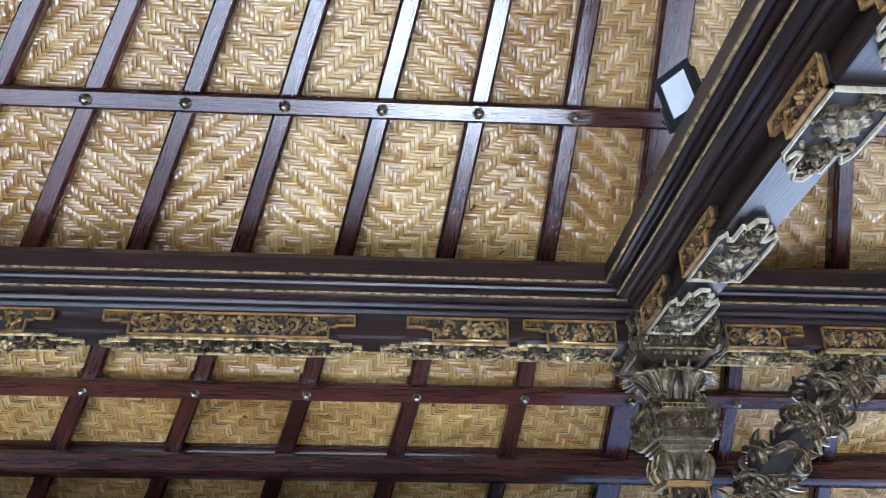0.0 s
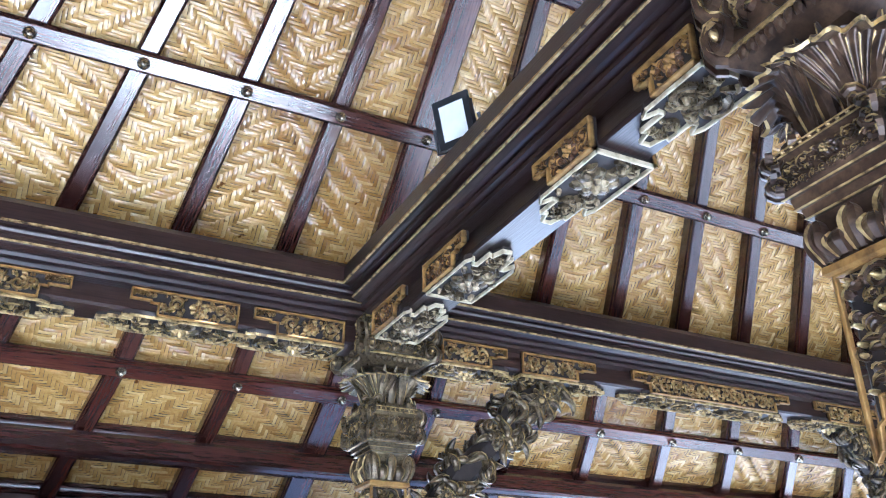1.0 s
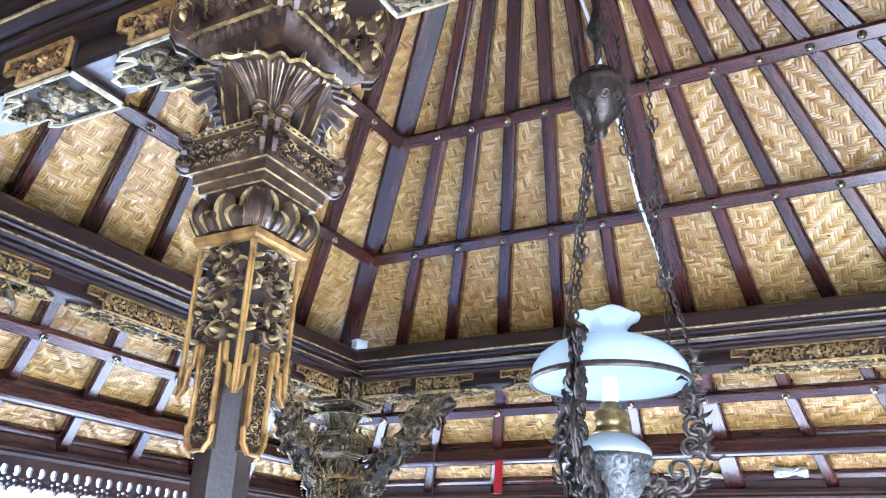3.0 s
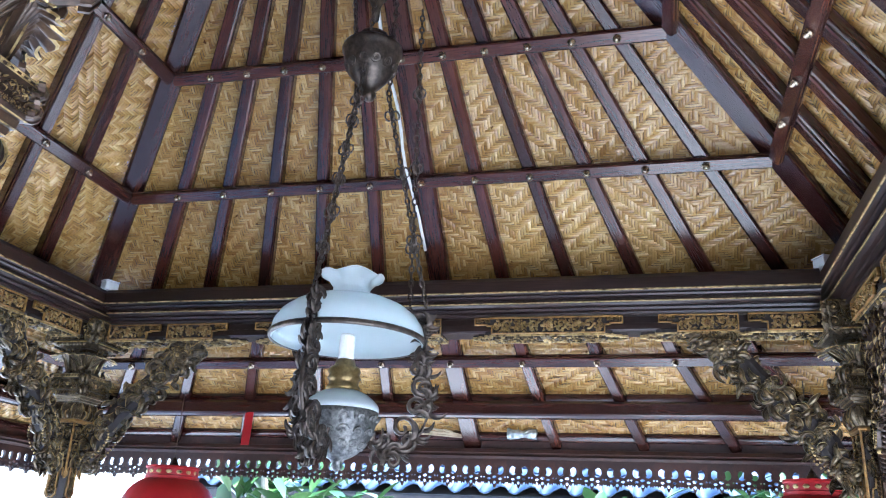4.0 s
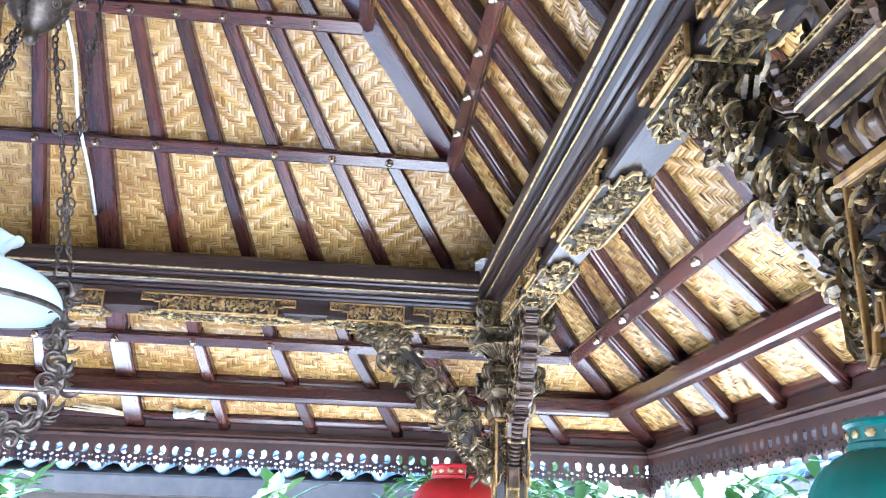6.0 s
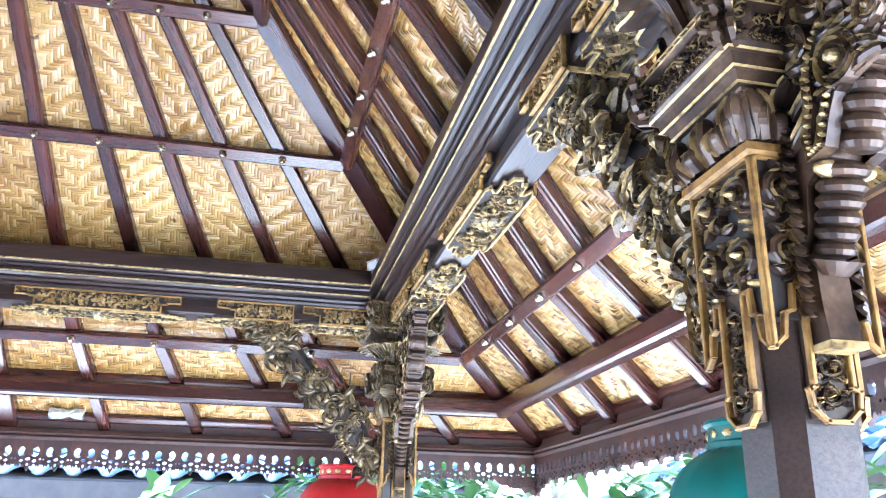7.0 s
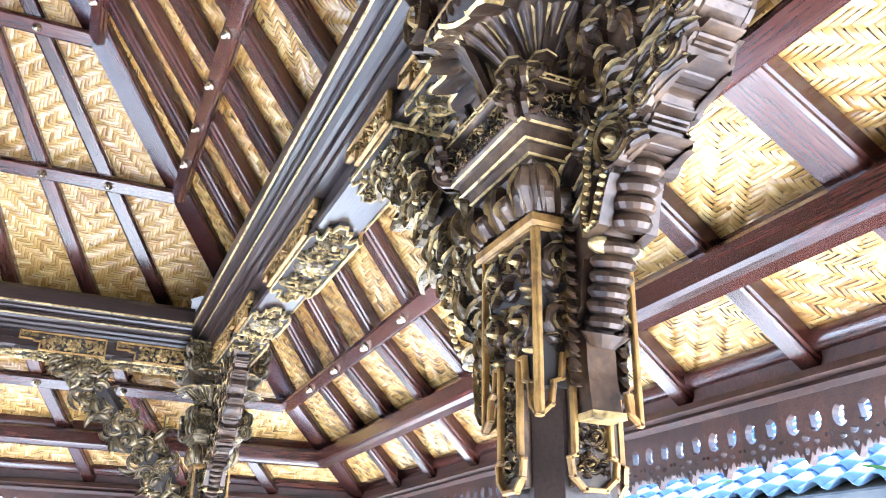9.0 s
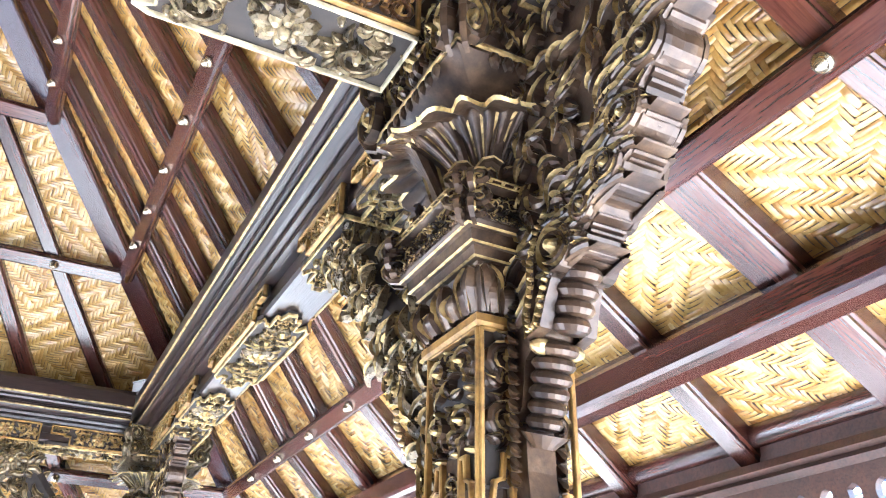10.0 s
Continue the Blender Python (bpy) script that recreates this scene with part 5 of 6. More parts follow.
# ---- hanging oil lamp ----
def oil_lamp(c):
    x, y = c
    root = thing("hanging_lamp", "antique hanging oil lamp with white opal shade and cast iron frame", "lamp", (x, y, 0))
    root.scale = (0.95, 0.95, 1.0)
    sh = Mesh()
    prof_o = [(0.188, 2.02), (0.189, 2.033), (0.183, 2.056), (0.166, 2.080), (0.14, 2.099), (0.105, 2.114), (0.075, 2.121), (0.058, 2.125), (0.048, 2.131), (0.046, 2.148)]
    k = 40
    rings = [[(r * math.cos(2 * math.pi * j / k), r * math.sin(2 * math.pi * j / k), z) for j in range(k)] for r, z in prof_o]
    for rr, zz in ((0.056, 2.166), (0.076, 2.180)):   # ruffled collar
        rings.append([((rr + 0.006 * math.cos(6 * q)) * math.cos(q), (rr + 0.006 * math.cos(6 * q)) * math.sin(q), zz + (0.007 if rr > 0.06 else 0.002) * math.cos(5 * q + 0.6)) for q in (2 * math.pi * j / k for j in range(k))])
    inner = [[(p[0] * 0.975, p[1] * 0.975, p[2] - 0.003) for p in r] for r in reversed(rings)]
    sh.loft(rings + inner, True, False, 0)
    a, n = 0, len(rings) * 2 - 1
    sh.add(rings[0] + inner[-1], [(j, (j + 1) % k, k + (j + 1) % k, k + j) for j in range(k)], 0)
    sh.make("shade", [OPAL], root, "white opal glass dome shade with ruffled collar", True)
    rim = Mesh()
    rim.hoop([(0.187, 2.016), (0.192, 2.016), (0.194, 2.020), (0.194, 2.026), (0.191, 2.029), (0.187, 2.025)])
    rm = rim.make("shade_ring", [IRON], root, "dark metal gallery ring")
    # chimney with a bulb tube, burner and font
    ch = Mesh()
    ch.lathe([(0.017, 1.975), (0.019, 1.98), (0.019, 2.03), (0.016, 2.035), (0.002, 2.036)], k=16)
    ch.make("bulb", [CORD], root, "pale ribbed bulb tube")
    bu = Mesh()
    bu.lathe([(0.02, 1.90), (0.04, 1.903), (0.042, 1.91), (0.036, 1.916), (0.036, 1.925), (0.041, 1.932), (0.036, 1.94), (0.04, 1.948), (0.036, 1.957), (0.026, 1.962), (0.022, 1.975), (0.003, 1.976)], k=24)
    bu.make("burner", [BRASS], root, "brass burner with knurled rings", True)
    fo = Mesh()
    fo.lathe([(0.03, 1.906), (0.045, 1.902), (0.062, 1.894), (0.078, 1.882), (0.087, 1.872), (0.09, 1.866), (0.09, 1.858), (0.084, 1.856)], k=32)
    fo.make("font", [OPAL], root, "white opal glass oil font", True)
    cup = Mesh()
    prof = [(0.086, 1.86), (0.09, 1.855), (0.088, 1.845), (0.084, 1.825), (0.075, 1.80), (0.061, 1.78), (0.046, 1.765), (0.03, 1.755), (0.018, 1.75), (0.012, 1.742), (0.014, 1.735), (0.008, 1.728), (0.002, 1.724)]
    cup.lathe(prof, k=28)
    rng = random.Random(3)
    for j in range(14):
        q = 2 * math.pi * j / 14
        d, s = np.array((math.cos(q), math.sin(q), 0)), np.array((-math.sin(q), math.cos(q), 0))
        for f, r, zz in ((0.086, 0.014, 1.838), (0.076, 0.014, 1.808), (0.06, 0.012, 1.782)):
            sp = spiral((0, 0), r, rng.uniform(0, 6), 1.3, 12)
            nn = d * 0.8 - np.array((0, 0, 0.6))
            up = np.cross(nn, s)
            cup.ribbon([d * f + np.array((0, 0, zz)) + s * p[0] + up * p[1] for p in sp], [0.0035] * 12, 0.004, nn, 0, 0)
    cup.make("font_cup", [PEWTER], root, "embossed pewter cup under the font", True)
    # three scrolled arms that carry the cup and rise to the ring
    for j in range(3):
        q = radians(176 + 120 * j)
        d, s, zc = np.array((math.cos(q), math.sin(q), 0)), np.array((-math.sin(q), math.cos(q), 0)), np.array((0, 0, 1.0))
        arm = Mesh()
        path = [(0.07, 1.80), (0.10, 1.775), (0.15, 1.785), (0.196, 1.825), (0.216, 1.875), (0.214, 1.925), (0.198, 1.965), (0.185, 1.99), (0.195, 2.02), (0.196, 2.07), (0.188, 2.11)]
        arm.tube([d * r + zc * z for r, z in path], [0.006, 0.007, 0.007, 0.0065, 0.006, 0.006, 0.006, 0.0055, 0.005, 0.004, 0.003], 8, 0, 0.7)
        for cx, cz, r, tw in ((0.15, 1.83, 0.035, 1), (0.19, 1.93, 0.026, -1), (0.178, 1.88, 0.026, 1), (0.13, 1.755, 0.024, -1), (0.2, 2.06, 0.018, 1), (0.19, 2.01, 0.02, -1), (0.105, 1.80, 0.018, 1), (0.175, 1.965, 0.016, 1), (0.165, 1.80, 0.02, 1)):
            for sg in (-1, 1):
                sp = spiral((cx, cz), r, 0.3 * tw + cx * 30, tw * 1.4, 16)
                arm.ribbon([d * p[0] + zc * p[1] + s * sg * 0.003 for p in sp], [0.0052 * (1 - 0.45 * i / 15) for i in range(16)], 0.008, s * sg, 0, 0)
        rg = random.Random(j)
        for i in range(90):
            f = rg.uniform(0, len(path) - 1.01)
            i0 = int(f)
            r, z = np.array(path[i0]) * (1 - f + i0) + np.array(path[i0 + 1]) * (f - i0)
            an = rg.uniform(0, 6.28)
            ln = rg.uniform(0.022, 0.045)
            sg = rg.choice((-1, 1))
            pts = [d * (r + ln * t * math.cos(an + t)) + zc * (z + ln * t * math.sin(an + t)) + s * sg * (0.004 + 0.006 * t) for t in np.linspace(0, 1, 6)]
            arm.ribbon(pts, [0.0056 * math.sin(math.pi * (0.25 + 0.7 * t / 5)) for t in range(6)], 0.007, s * sg, 0, 0)
        arm.make("scrolled_arm", [IRON], root, "pierced cast iron arm with scrolls", True)
    # counterweight and chains
    cw = Mesh()
    cw.lathe([(0.004, 2.655), (0.014, 2.662), (0.02, 2.675), (0.016, 2.685), (0.03, 2.70), (0.055, 2.73), (0.07, 2.76), (0.078, 2.785), (0.08, 2.80), (0.085, 2.805), (0.083, 2.815), (0.07, 2.825), (0.05, 2.835), (0.036, 2.84), (0.033, 2.85), (0.04, 2.856), (0.02, 2.868), (0.005, 2.87)], k=28)
    for j in range(12):
        q = 2 * math.pi * j / 12
        d, s = np.array((math.cos(q), math.sin(q), 0)), np.array((-math.sin(q), math.cos(q), 0))
        sp = spiral((0, 0), 0.014, q, 1.3, 12)
        nn = d * 0.85 - np.array((0, 0, 0.5))
        up = np.cross(nn, s)
        cw.ribbon([d * 0.067 + np.array((0, 0, 2.753)) + s * p[0] + up * p[1] for p in sp], [0.004] * 12, 0.004, nn, 0, 0)
    cw.make("counterweight", [IRON], root, "embossed dark metal counterweight", True)
    link = Mesh()
    ringp = [(0.006 * math.cos(t), 0.0, 0.011 * math.sin(t)) for t in np.linspace(0, 2 * math.pi, 11)]
    link.tube(ringp, 0.0028, 5)
    lo = link.make("chain_link", [IRON], None)
    lm = lo.data
    bpy.data.objects.remove(lo)

    def chain(name, a, b, lens=0.018, knots=()):
        a, b = Vector(a), Vector(b)
        ob = Mesh()
        n = int((b - a).length / lens)
        me_v = [v.co.copy() for v in lm.vertices]
        me_f = [tuple(p.vertices) for p in lm.polygons]
        rot = (b - a).to_track_quat("Z", "Y").to_matrix()
        for i in range(n):
            tw = Matrix.Rotation(math.pi / 2 * (i % 2) + 0.3, 3, "Z")
            p = a.lerp(b, (i + 0.5) / n)
            ob.add([p + rot @ (tw @ v) for v in me_v], me_f)
        for f in knots:
            p = a.lerp(b, f)
            for q in range(4):
                d = Vector((math.cos(q * 1.57), math.sin(q * 1.57), 0)) * 0.011
                sp = [p + rot @ (d + Vector((math.cos(t) * 0.009 * math.cos(q * 1.57), math.cos(t) * 0.009 * math.sin(q * 1.57), math.sin(t) * 0.014))) for t in np.linspace(0, 6.28, 9)]
                ob.tube(sp, 0.0028, 5)
        return ob.make(name, [IRON], root)

    for j in range(3):
        q = radians(176 + 120 * j)
        chain("chain", (0.192 * math.cos(q), 0.192 * math.sin(q), 2.12), (0.055 * math.cos(q), 0.055 * math.sin(q), 2.68), knots=(0.3, 0.62, 0.9))
        chain("chain", (0.055 * math.cos(q), 0.055 * math.sin(q), 2.68), (0.07 * math.cos(q + 0.5), 0.07 * math.sin(q + 0.5), 3.0), knots=(0.35,))
    chain("chain", (0.15, -0.11, 2.12), (0.11, -0.105, 3.0), knots=(0.2, 0.45, 0.7))
    cap = Mesh()
    cap.lathe([(0.002, 2.90), (0.01, 2.905), (0.014, 2.95), (0.02, 2.965), (0.028, 2.975), (0.034, 2.99), (0.03, 3.003), (0.024, 3.01), (0.02, 3.03), (0.012, 3.06), (0.012, 3.22), (0.002, 3.26)], k=24)
    cap.make("ceiling_crown", [IRON], root, "pierced metal crown holding the chains", True)
    return root


oil_lamp((1.72, 0.39))

# white cable down the middle of the east slope
cab = Mesh()
side_e = SIDES["east"]
pts = []
for i in range(15):
    o = -0.62 + 0.62 * i / 14
    pts.append(on_roof(side_e, o, 0.055 - 0.02 * i / 14 + 0.006 * math.sin(i * 1.1), -0.006 + 0.002 * math.sin(i)))
pts.append(on_roof(side_e, 0.09, 0.03, 0.01))
pts.append(on_roof(side_e, 0.18, 0.028, 0.015))
cab.tube(pts, 0.0052, 8)
tagged(cab.make("electric_cable", [CORD], None, "", True), "white electric cable hanging along the rafters", "cable")


# ---- small fixtures on the beams ----
def floodlight(at, turn):
    root = thing("floodlight", "small black LED floodlight standing on the beam", "floodlight", at)
    root.rotation_euler = turn
    b = Mesh()
    b.box((-0.034, 0.0, -0.042), (0.034, 0.012, 0.042), 0, 0.004)
    for i in range(7):
        b.box((-0.03 + i * 0.0095, 0.012, -0.036), (-0.026 + i * 0.0095, 0.022, 0.036))
    b.make("housing", [PLASTIC], root)
    f = Mesh()
    for a, c in (((-0.037, -0.004, -0.045), (-0.026, 0.002, 0.045)), ((0.026, -0.004, -0.045), (0.037, 0.002, 0.045)), ((-0.026, -0.004, -0.045), (0.026, 0.002, -0.033)), ((-0.026, -0.004, 0.033), (0.026, 0.002, 0.045))):
        f.box(a, c)
    f.make("front_frame", [PLASTIC], root)
    g = Mesh()
    g.box((-0.026, -0.0015, -0.033), (0.026, 0.0, 0.033))
    g.make("lens", [WHITE], root, "milky white lens")
    s = Mesh()
    s.tube([(-0.047, 0.006, 0.0), (-0.047, 0.006, -0.045), (0, 0.006, -0.052), (0.047, 0.006, -0.045), (0.047, 0.006, 0.0)], 0.0035, 6)
    s.make("stirrup", [PLASTIC], root)
    return root


floodlight((0.455, 1.079, 2.45), (radians(18), 0, radians(-62)))


def junction(at, turn):
    root = thing("junction_box", "small white junction box standing on the beam", "box", at)
    root.rotation_euler = (0, 0, turn)
    b = Mesh()
    b.box((-0.026, -0.018, 0.0), (0.026, 0.018, 0.03), 0, 0.003)
    b.make("body", [WHITE], root)
    l = Mesh()
    l.box((-0.028, -0.02, 0.03), (0.028, 0.02, 0.036), 0, 0.002)
    l.make("lid", [WHITE], root)


junction((2.44, -0.80, 2.40), 0.5)
junction((2.44, 1.60, 2.40), -0.4)

# pale board behind the north middle post
bd = thing("hanging_board", "pale grey-green panel fixed to the back of the post", "board", (0.545, BY1 + 0.043, 1.60))
mb = Mesh()
mb.box((-0.325, 0, 0), (0.325, 0.018, 0.288), 0, 0.004)
mb.make("panel", [PALE], bd)
mb = Mesh()
mb.box((-0.20, -0.012, 0.02), (0.26, 0.0, 0.20), 0, 0.004)
mb.make("frosted_pane", [GLASS], bd, "frosted pane")


# ---- paper and cloth lanterns under the eaves ----
def lantern(at, r, mat, label, tall=0.8):
    root = thing("cloth_lantern", label, "lantern", at, "cloth lanterns")
    body = Mesh()
    rings = []
    k = 36
    for ph in np.linspace(-1.15, 1.15, 15):
        rr = r * math.cos(ph) ** 0.75
        rings.append([((rr + 0.004 * math.cos(18 * q)) * math.cos(q), (rr + 0.004 * math.cos(18 * q)) * math.sin(q), r * tall * math.sin(ph) / math.sin(1.15)) for q in (2 * math.pi * j / k for j in range(k))])
    body.loft(rings)
    body.make("lantern_body", [mat], root, "", True)
    for zz, up in ((r * tall, 1), (-r * tall, -1)):
        c = Mesh()
        c.lathe([(r * 0.5, zz - up * 0.012), (r * 0.56, zz), (r * 0.56, zz + up * 0.008), (r * 0.53, zz + up * 0.012), (r * 0.53, zz + up * 0.035), (r * 0.57, zz + up * 0.04), (r * 0.56, zz + up * 0.046), (0.01, zz + up * 0.05)], k=28)
        cap = c.make("cap", [mat if up > 0 else PLASTIC], root)
        g = Mesh()
        for j in range(16):
            q = 2 * math.pi * j / 16
            d, s = np.array((math.cos(q), math.sin(q), 0)), np.array((-math.sin(q), math.cos(q), 0))
            g.dome(d * r * 0.535 + np.array((0, 0, zz + up * 0.023)), s, (0, 0, 1), d, r * 0.07, 0.008, 0.003, 6)
        g.make("gold_pattern", [GOLD], cap, "faded gold band pattern")
    rod = Mesh()
    rod.tube([(0, 0, r * tall + 0.04), (0, 0, 2.165 - at[2])], 0.002, 6)
    rod.lathe([(0.012, r * tall + 0.05), (0.02, r * tall + 0.055), (0.012, r * tall + 0.07), (0.003, r * tall + 0.085)], k=12)
    rod.make("hanging_wire", [IRON], root)
    tas = Mesh()
    for j in range(14):
        q = 2 * math.pi * j / 14
        tas.tube([(0.008 * math.cos(q), 0.008 * math.sin(q), -r * tall - 0.045), (0.016 * math.cos(q), 0.016 * math.sin(q), -r * tall - 0.2)], 0.002, 5)
    tas.make("tassel", [mat], root)
    return root


lantern((2.93, -0.79, 1.66), 0.165, RED, "round red cloth lantern with faded gold band under the eave")
lantern((2.98, 1.56, 1.64), 0.185, RED, "round red cloth lantern with black cap under the eave")
lantern((1.215, -1.30, 1.635), 0.155, TEAL, "large teal green cloth lantern hanging under the eave", 0.72)

# ---- odds and ends lying on the eave purlin and the fascia ledge ----
rng = random.Random(21)
for i in range(5):
    mb = Mesh()
    y0, y1 = 0.66 - 0.03 * i, 0.40 + 0.02 * i
    z0, z1 = 1.992 + 0.010 * (i % 3), 1.992 + 0.006 * i
    mb.tube([(3.20, y0, z0 + 0.02), (3.20 - 0.004 * i, (y0 + y1) / 2, (z0 + z1) / 2 + 0.012), (3.205, y1, z1)], [0.004, 0.005, 0.003], 6)
    tagged(mb.make("dry_stick", [STICK], None), "dry palm rib tucked behind the eave board", "stick", "sticks on the ledge")
mb = Mesh()
k = 14
rings = []
for i in range(9):
    f = i / 8
    rr = 0.022 * (0.55 + 0.45 * abs(math.cos(math.pi * f)))
    rings.append([(3.205 + rr * math.cos(q) * rng.uniform(0.75, 1.2), 0.145 + 0.115 * f, 2.012 + rr * math.sin(q) * rng.uniform(0.75, 1.2)) for q in (2 * math.pi * j / k for j in range(k))])
mb.loft(rings)
tagged(mb.make("crumpled_wrapper", [FOIL], None), "crumpled clear wrapper tucked on the eave ledge", "wrapper")
mb = Mesh()
mb.prism([(0, 0), (0.035, 0.0), (0.038, 0.13), (0.004, 0.135)], (2.975, 1.245, 1.925), (0, 1, 0), (0.12, 0, 0.98), (1, 0, -0.1), 0.003)
tagged(mb.make("red_ribbon", [RED], None), "short red ribbon tied to the eave purlin", "ribbon")


# ---- ground, floor and neighbours ----
mb = Mesh()
mb.box((-250, -250, -0.6), (250, 250, -0.45))
tagged(mb.make("ground", [GROUND], None), "pale stone paved courtyard", "ground", kind="structure")
mb = Mesh()
mb.box((-2.0, -1.6, -0.45), (3.2, 2.4, 0.0), 0, 0.02)
tagged(mb.make("floor", [FLOOR], None), "raised floor of the pavilion in cream tile", "floor", kind="structure")


def tile_mesh():
    mb = Mesh()
    prof = [(-0.11, 0.0), (-0.075, -0.018), (-0.04, -0.012), (0.0, 0.02), (0.05, 0.042), (0.085, 0.034), (0.11, 0.0)]
    rings = []
    for s, up in ((0.0, 0.02), (0.30, 0.0)):
        rings.append([(x, s, z + up) for x, z in prof] + [(x, s, z + up - 0.014) for x, z in reversed(prof)])
    mb.loft(rings)
    ob = mb.make("roof_tile", [TILE], None, "", True)
    me = ob.data
    bpy.data.objects.remove(ob)
    return me


TILE_ME = tile_mesh()


def house(name, edge, direction, width, label, rows=9, pitch=26.0, wall=SHADEWOOD):
    """A neighbouring house: its eave runs along local x at the origin and the roof climbs away from us."""
    root = thing(name, label, "house", edge)
    root.rotation_euler = (0, 0, direction)
    w = width / 2
    deck = Mesh()
    c, s = math.cos(radians(pitch)), math.sin(radians(pitch))
    run = rows * 0.26
    deck.add([(-w, 0.03, -0.02), (w, 0.03, -0.02), (w, run * c, run * s - 0.02), (-w, run * c, run * s - 0.02), (-w, 0.03, -0.08), (w, 0.03, -0.08), (w, run * c, run * s - 0.1), (-w, run * c, run * s - 0.1)], [(0, 1, 2, 3), (4, 7, 6, 5), (0, 4, 5, 1), (1, 5, 6, 2), (2, 6, 7, 3), (3, 7, 4, 0)])
    roof = deck.make("roof", [SHADEWOOD], root, "blue-grey clay tile roof")
    rot = Matrix.Rotation(radians(pitch), 4, "X")
    n = int(width / 0.215)
    for r in range(rows):
        for i in range(n):
            p = (-w + 0.11 + i * 0.215, r * 0.26 * c, r * 0.26 * s)
            shared("roof_tile", TILE_ME, roof, Matrix.Translation(p) @ rot)
    g = Mesh()
    g.box((-w, 0.0, -0.16), (w, 0.06, -0.03), 0, 0.008)
    g.make("gutter_board", [SHADEWOOD], root)
    # wall colour holds the deep shade under the eave
    b = Mesh()
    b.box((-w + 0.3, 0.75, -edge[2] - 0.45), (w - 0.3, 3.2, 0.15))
    wl = b.make("wall", [wall], root, "house wall with the deep eave shade put into its colour")
    for i in range(int(width / 1.6)):
        x = -w + 0.9 + i * 1.6
        f = Mesh()
        for q in (((x, 0.70, -1.5), (x + 0.06, 0.76, -0.35)), ((x + 0.74, 0.70, -1.5), (x + 0.8, 0.76, -0.35)), ((x, 0.70, -0.41), (x + 0.8, 0.76, -0.35)), ((x, 0.70, -1.5), (x + 0.8, 0.76, -1.44)), ((x + 0.37, 0.70, -1.5), (x + 0.43, 0.75, -0.35))):
            f.box(*q)
        wf = f.make("window", [SHADEWOOD], wl)
        p = Mesh()
        p.box((x + 0.06, 0.735, -1.44), (x + 0.74, 0.742, -0.41))
        p.make("pane", [GLASS], wf)
    return root


house("tiled_house", (6.0, 0.6, 1.975), radians(-90), 5.4, "neighbouring house with blue-grey tiled roof and wall coloured as shade")
house("tiled_house", (4.0, -4.5, 2.23), radians(180), 8.6, "neighbouring house with blue-grey tiled roof beyond the courtyard", 8)
# tall dark wall added on the north to cut sky light under the eave
wl = Mesh()
wl.box((-6.0, 2.62, -0.45), (0.42, 2.82, 3.3), 0, 0.01)
wl.box((-6.05, 2.57, 3.3), (0.47, 2.87, 3.4), 0, 0.01)
# unseen wall added on the west to hold back light
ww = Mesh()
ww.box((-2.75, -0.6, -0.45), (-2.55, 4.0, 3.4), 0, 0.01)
tagged(ww.make("wall_west", [SHADEWOOD], None), "unseen plain dark wall added to block light from the west", "wall", kind="structure")
# unseen partition with a return, added to keep floor bounce off the eave
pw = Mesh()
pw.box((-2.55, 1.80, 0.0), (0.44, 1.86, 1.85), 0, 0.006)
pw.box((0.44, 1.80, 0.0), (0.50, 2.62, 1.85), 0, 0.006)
tagged(pw.make("wall_partition", [SHADEWOOD], None), "unseen dark partition added below the beam to block bounced light", "wall", kind="structure")
tagged(wl.make("wall_north", [SHADEWOOD], None), "dark boundary wall added close behind the pavilion to block light", "wall", kind="structure")


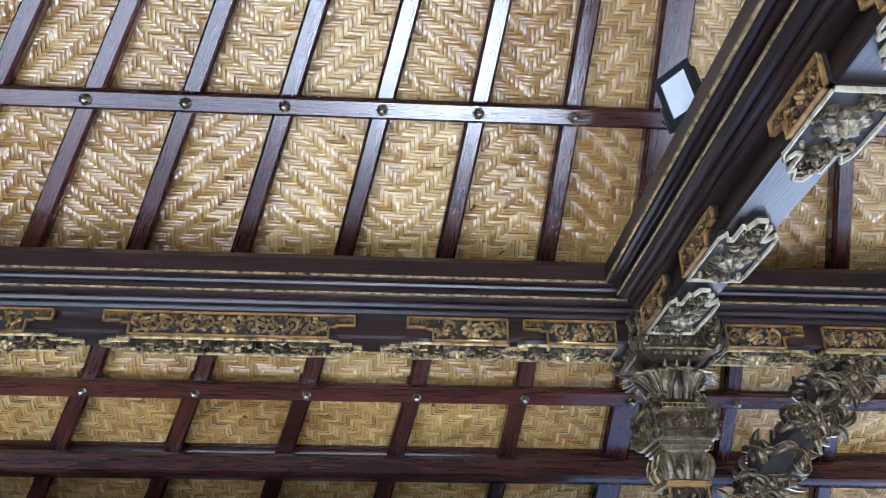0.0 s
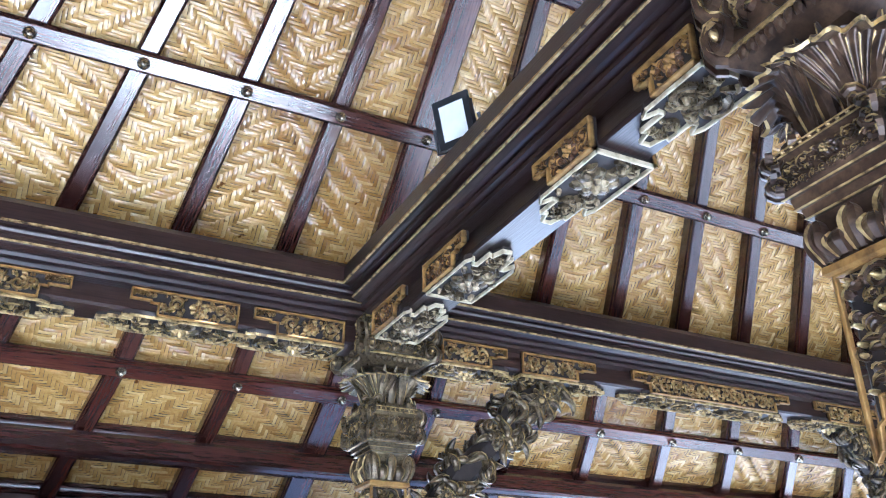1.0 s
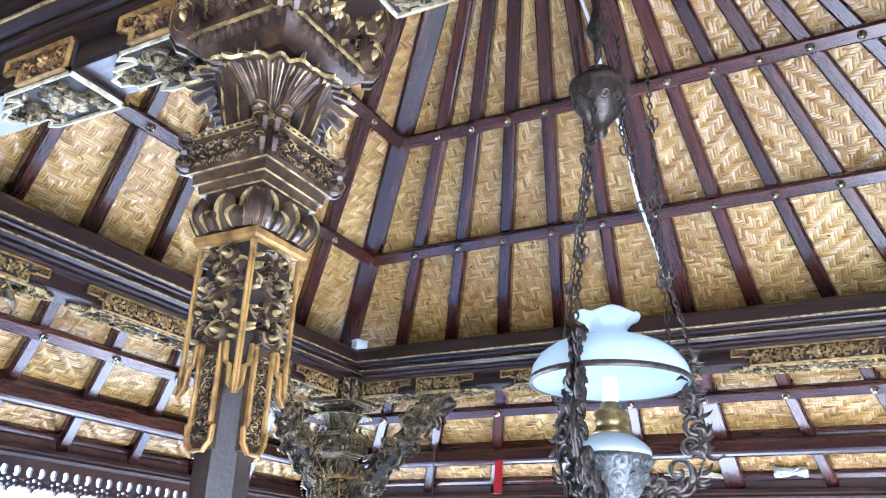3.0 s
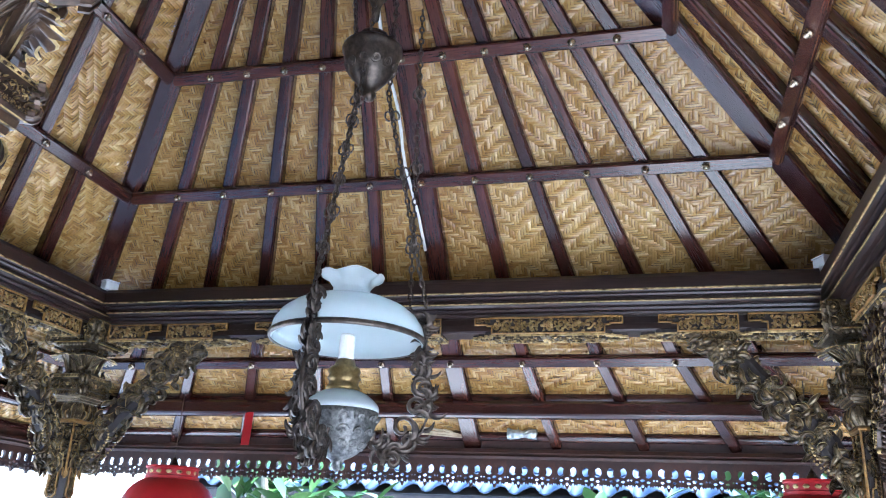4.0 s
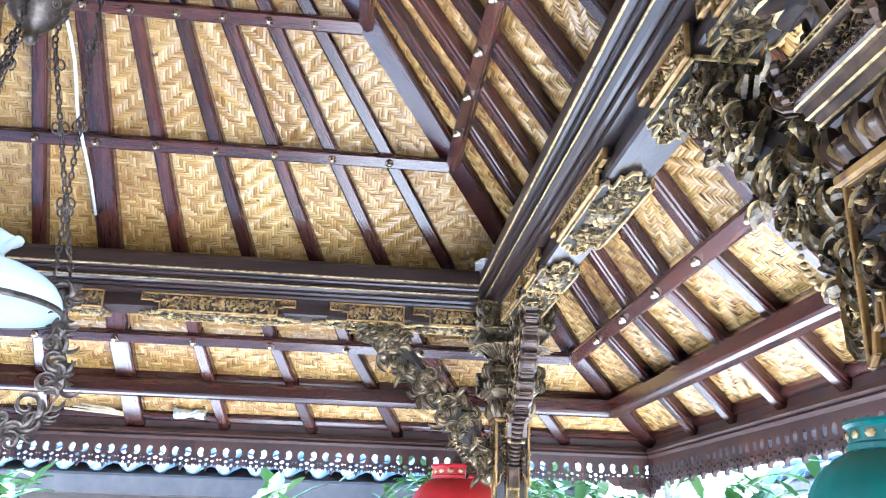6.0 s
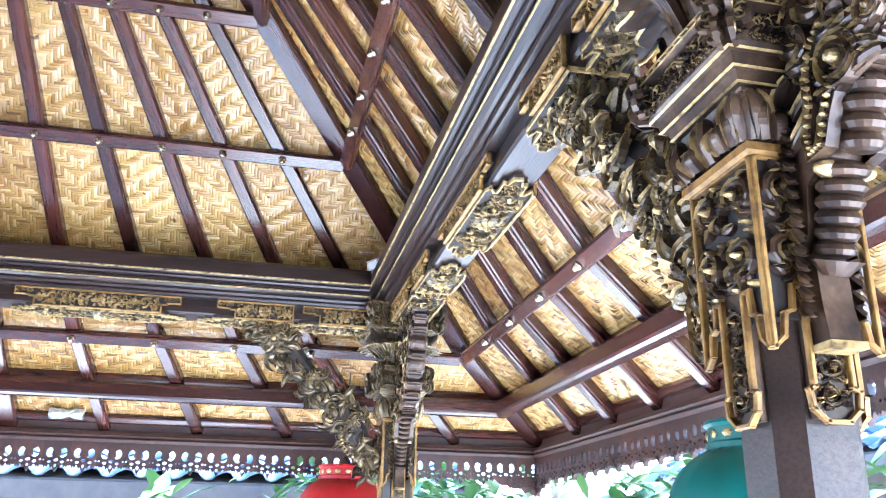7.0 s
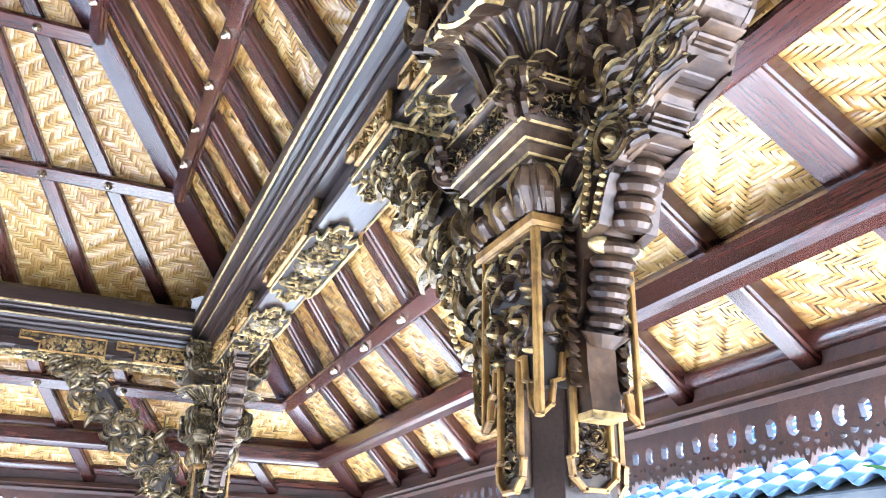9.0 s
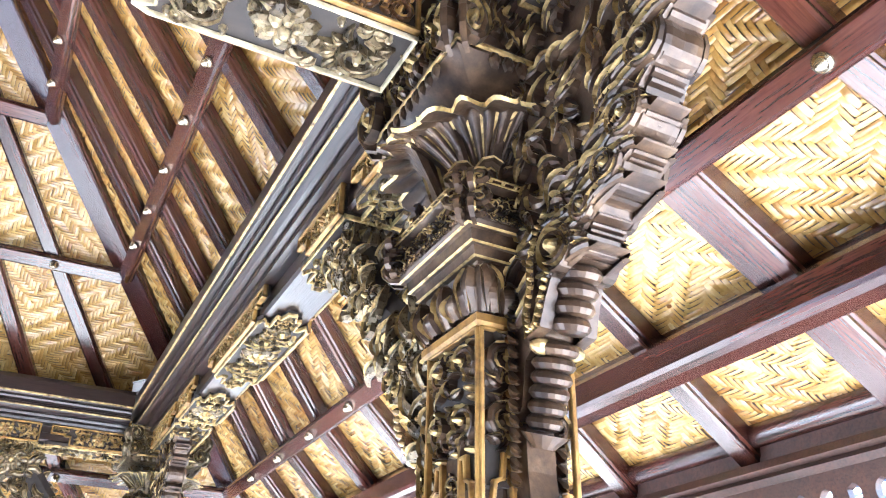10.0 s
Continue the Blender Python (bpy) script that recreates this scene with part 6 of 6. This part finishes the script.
def shrub(at, height, spread, leaves, size, seed, label):
    rg = random.Random(seed)
    root = thing("frangipani_tree", label, "tree", at, "courtyard trees")
    tr = Mesh()
    tips = []
    for i in range(7):
        a = 2 * math.pi * i / 7 + rg.uniform(-0.3, 0.3)
        r = spread * rg.uniform(0.35, 0.8)
        p0 = np.array((0, 0, -0.45 - at[2] + 0.45))
        p1 = np.array((0.15 * r * math.cos(a), 0.15 * r * math.sin(a), height * 0.45))
        p2 = np.array((0.6 * r * math.cos(a), 0.6 * r * math.sin(a), height * rg.uniform(0.65, 0.8)))
        p3 = np.array((r * math.cos(a), r * math.sin(a), height * rg.uniform(0.8, 1.0)))
        tr.tube([p0, p1, p2, p3], [0.07, 0.05, 0.032, 0.018], 8)
        tips += [p2, p3, (p2 + p3) / 2 + np.array((0, 0, 0.05))]
    tr.make("trunk", [BARK], root, "grey branching trunk")
    cr = Mesh()
    for i in range(leaves):
        c = tips[i % len(tips)] + np.array([rg.gauss(0, spread * 0.16) for _ in range(3)])
        a, e = rg.uniform(0, 2 * math.pi), rg.uniform(-0.5, 0.9)
        d = np.array((math.cos(a) * math.cos(e), math.sin(a) * math.cos(e), math.sin(e)))
        s = np.cross(d, (0, 0, 1.0))
        s /= np.linalg.norm(s)
        u = np.cross(s, d)
        ln = size * rg.uniform(0.7, 1.2)
        rows = []
        for f, w, h in ((0, 0.02, 0), (0.3, 0.13, 0.03), (0.65, 0.16, 0.0), (0.9, 0.07, -0.06), (1.0, 0.005, -0.1)):
            m = c + d * ln * f + u * ln * h
            rows.append([m - s * ln * w + u * ln * 0.03, m, m + s * ln * w + u * ln * 0.03])
        v = [p for r in rows for p in r]
        cr.add(v, [(q * 3 + j, q * 3 + j + 1, q * 3 + j + 4, q * 3 + j + 3) for q in range(4) for j in range(2)])
    me = cr.make("crown", [LEAF], root, "long glossy leaves", True)
    return root


shrub((4.6, 1.75, -0.45), 2.55, 0.75, 260, 0.3, 1, "frangipani with pale branches and long leaves in sun")
shrub((4.5, -2.2, -0.45), 2.5, 0.95, 700, 0.24, 2, "leafy courtyard tree in full sun beyond the eave")
shrub((5.1, -1.2, -0.45), 2.45, 0.9, 520, 0.24, 3, "leafy courtyard tree in full sun beyond the eave")
shrub((3.5, -2.55, -0.45), 2.1, 0.6, 420, 0.24, 4, "frangipani with pale branches and long leaves in sun")
shrub((5.2, 0.05, -0.45), 2.3, 0.35, 60, 0.28, 5, "slender plant with long leaves before the tiled house")
shrub((2.3, -2.5, -0.45), 2.25, 0.5, 480, 0.26, 6, "frangipani with pale branches and long leaves in sun")
shrub((1.75, -3.0, -0.45), 2.4, 0.6, 480, 0.27, 7, "leafy courtyard tree in full sun beyond the eave")
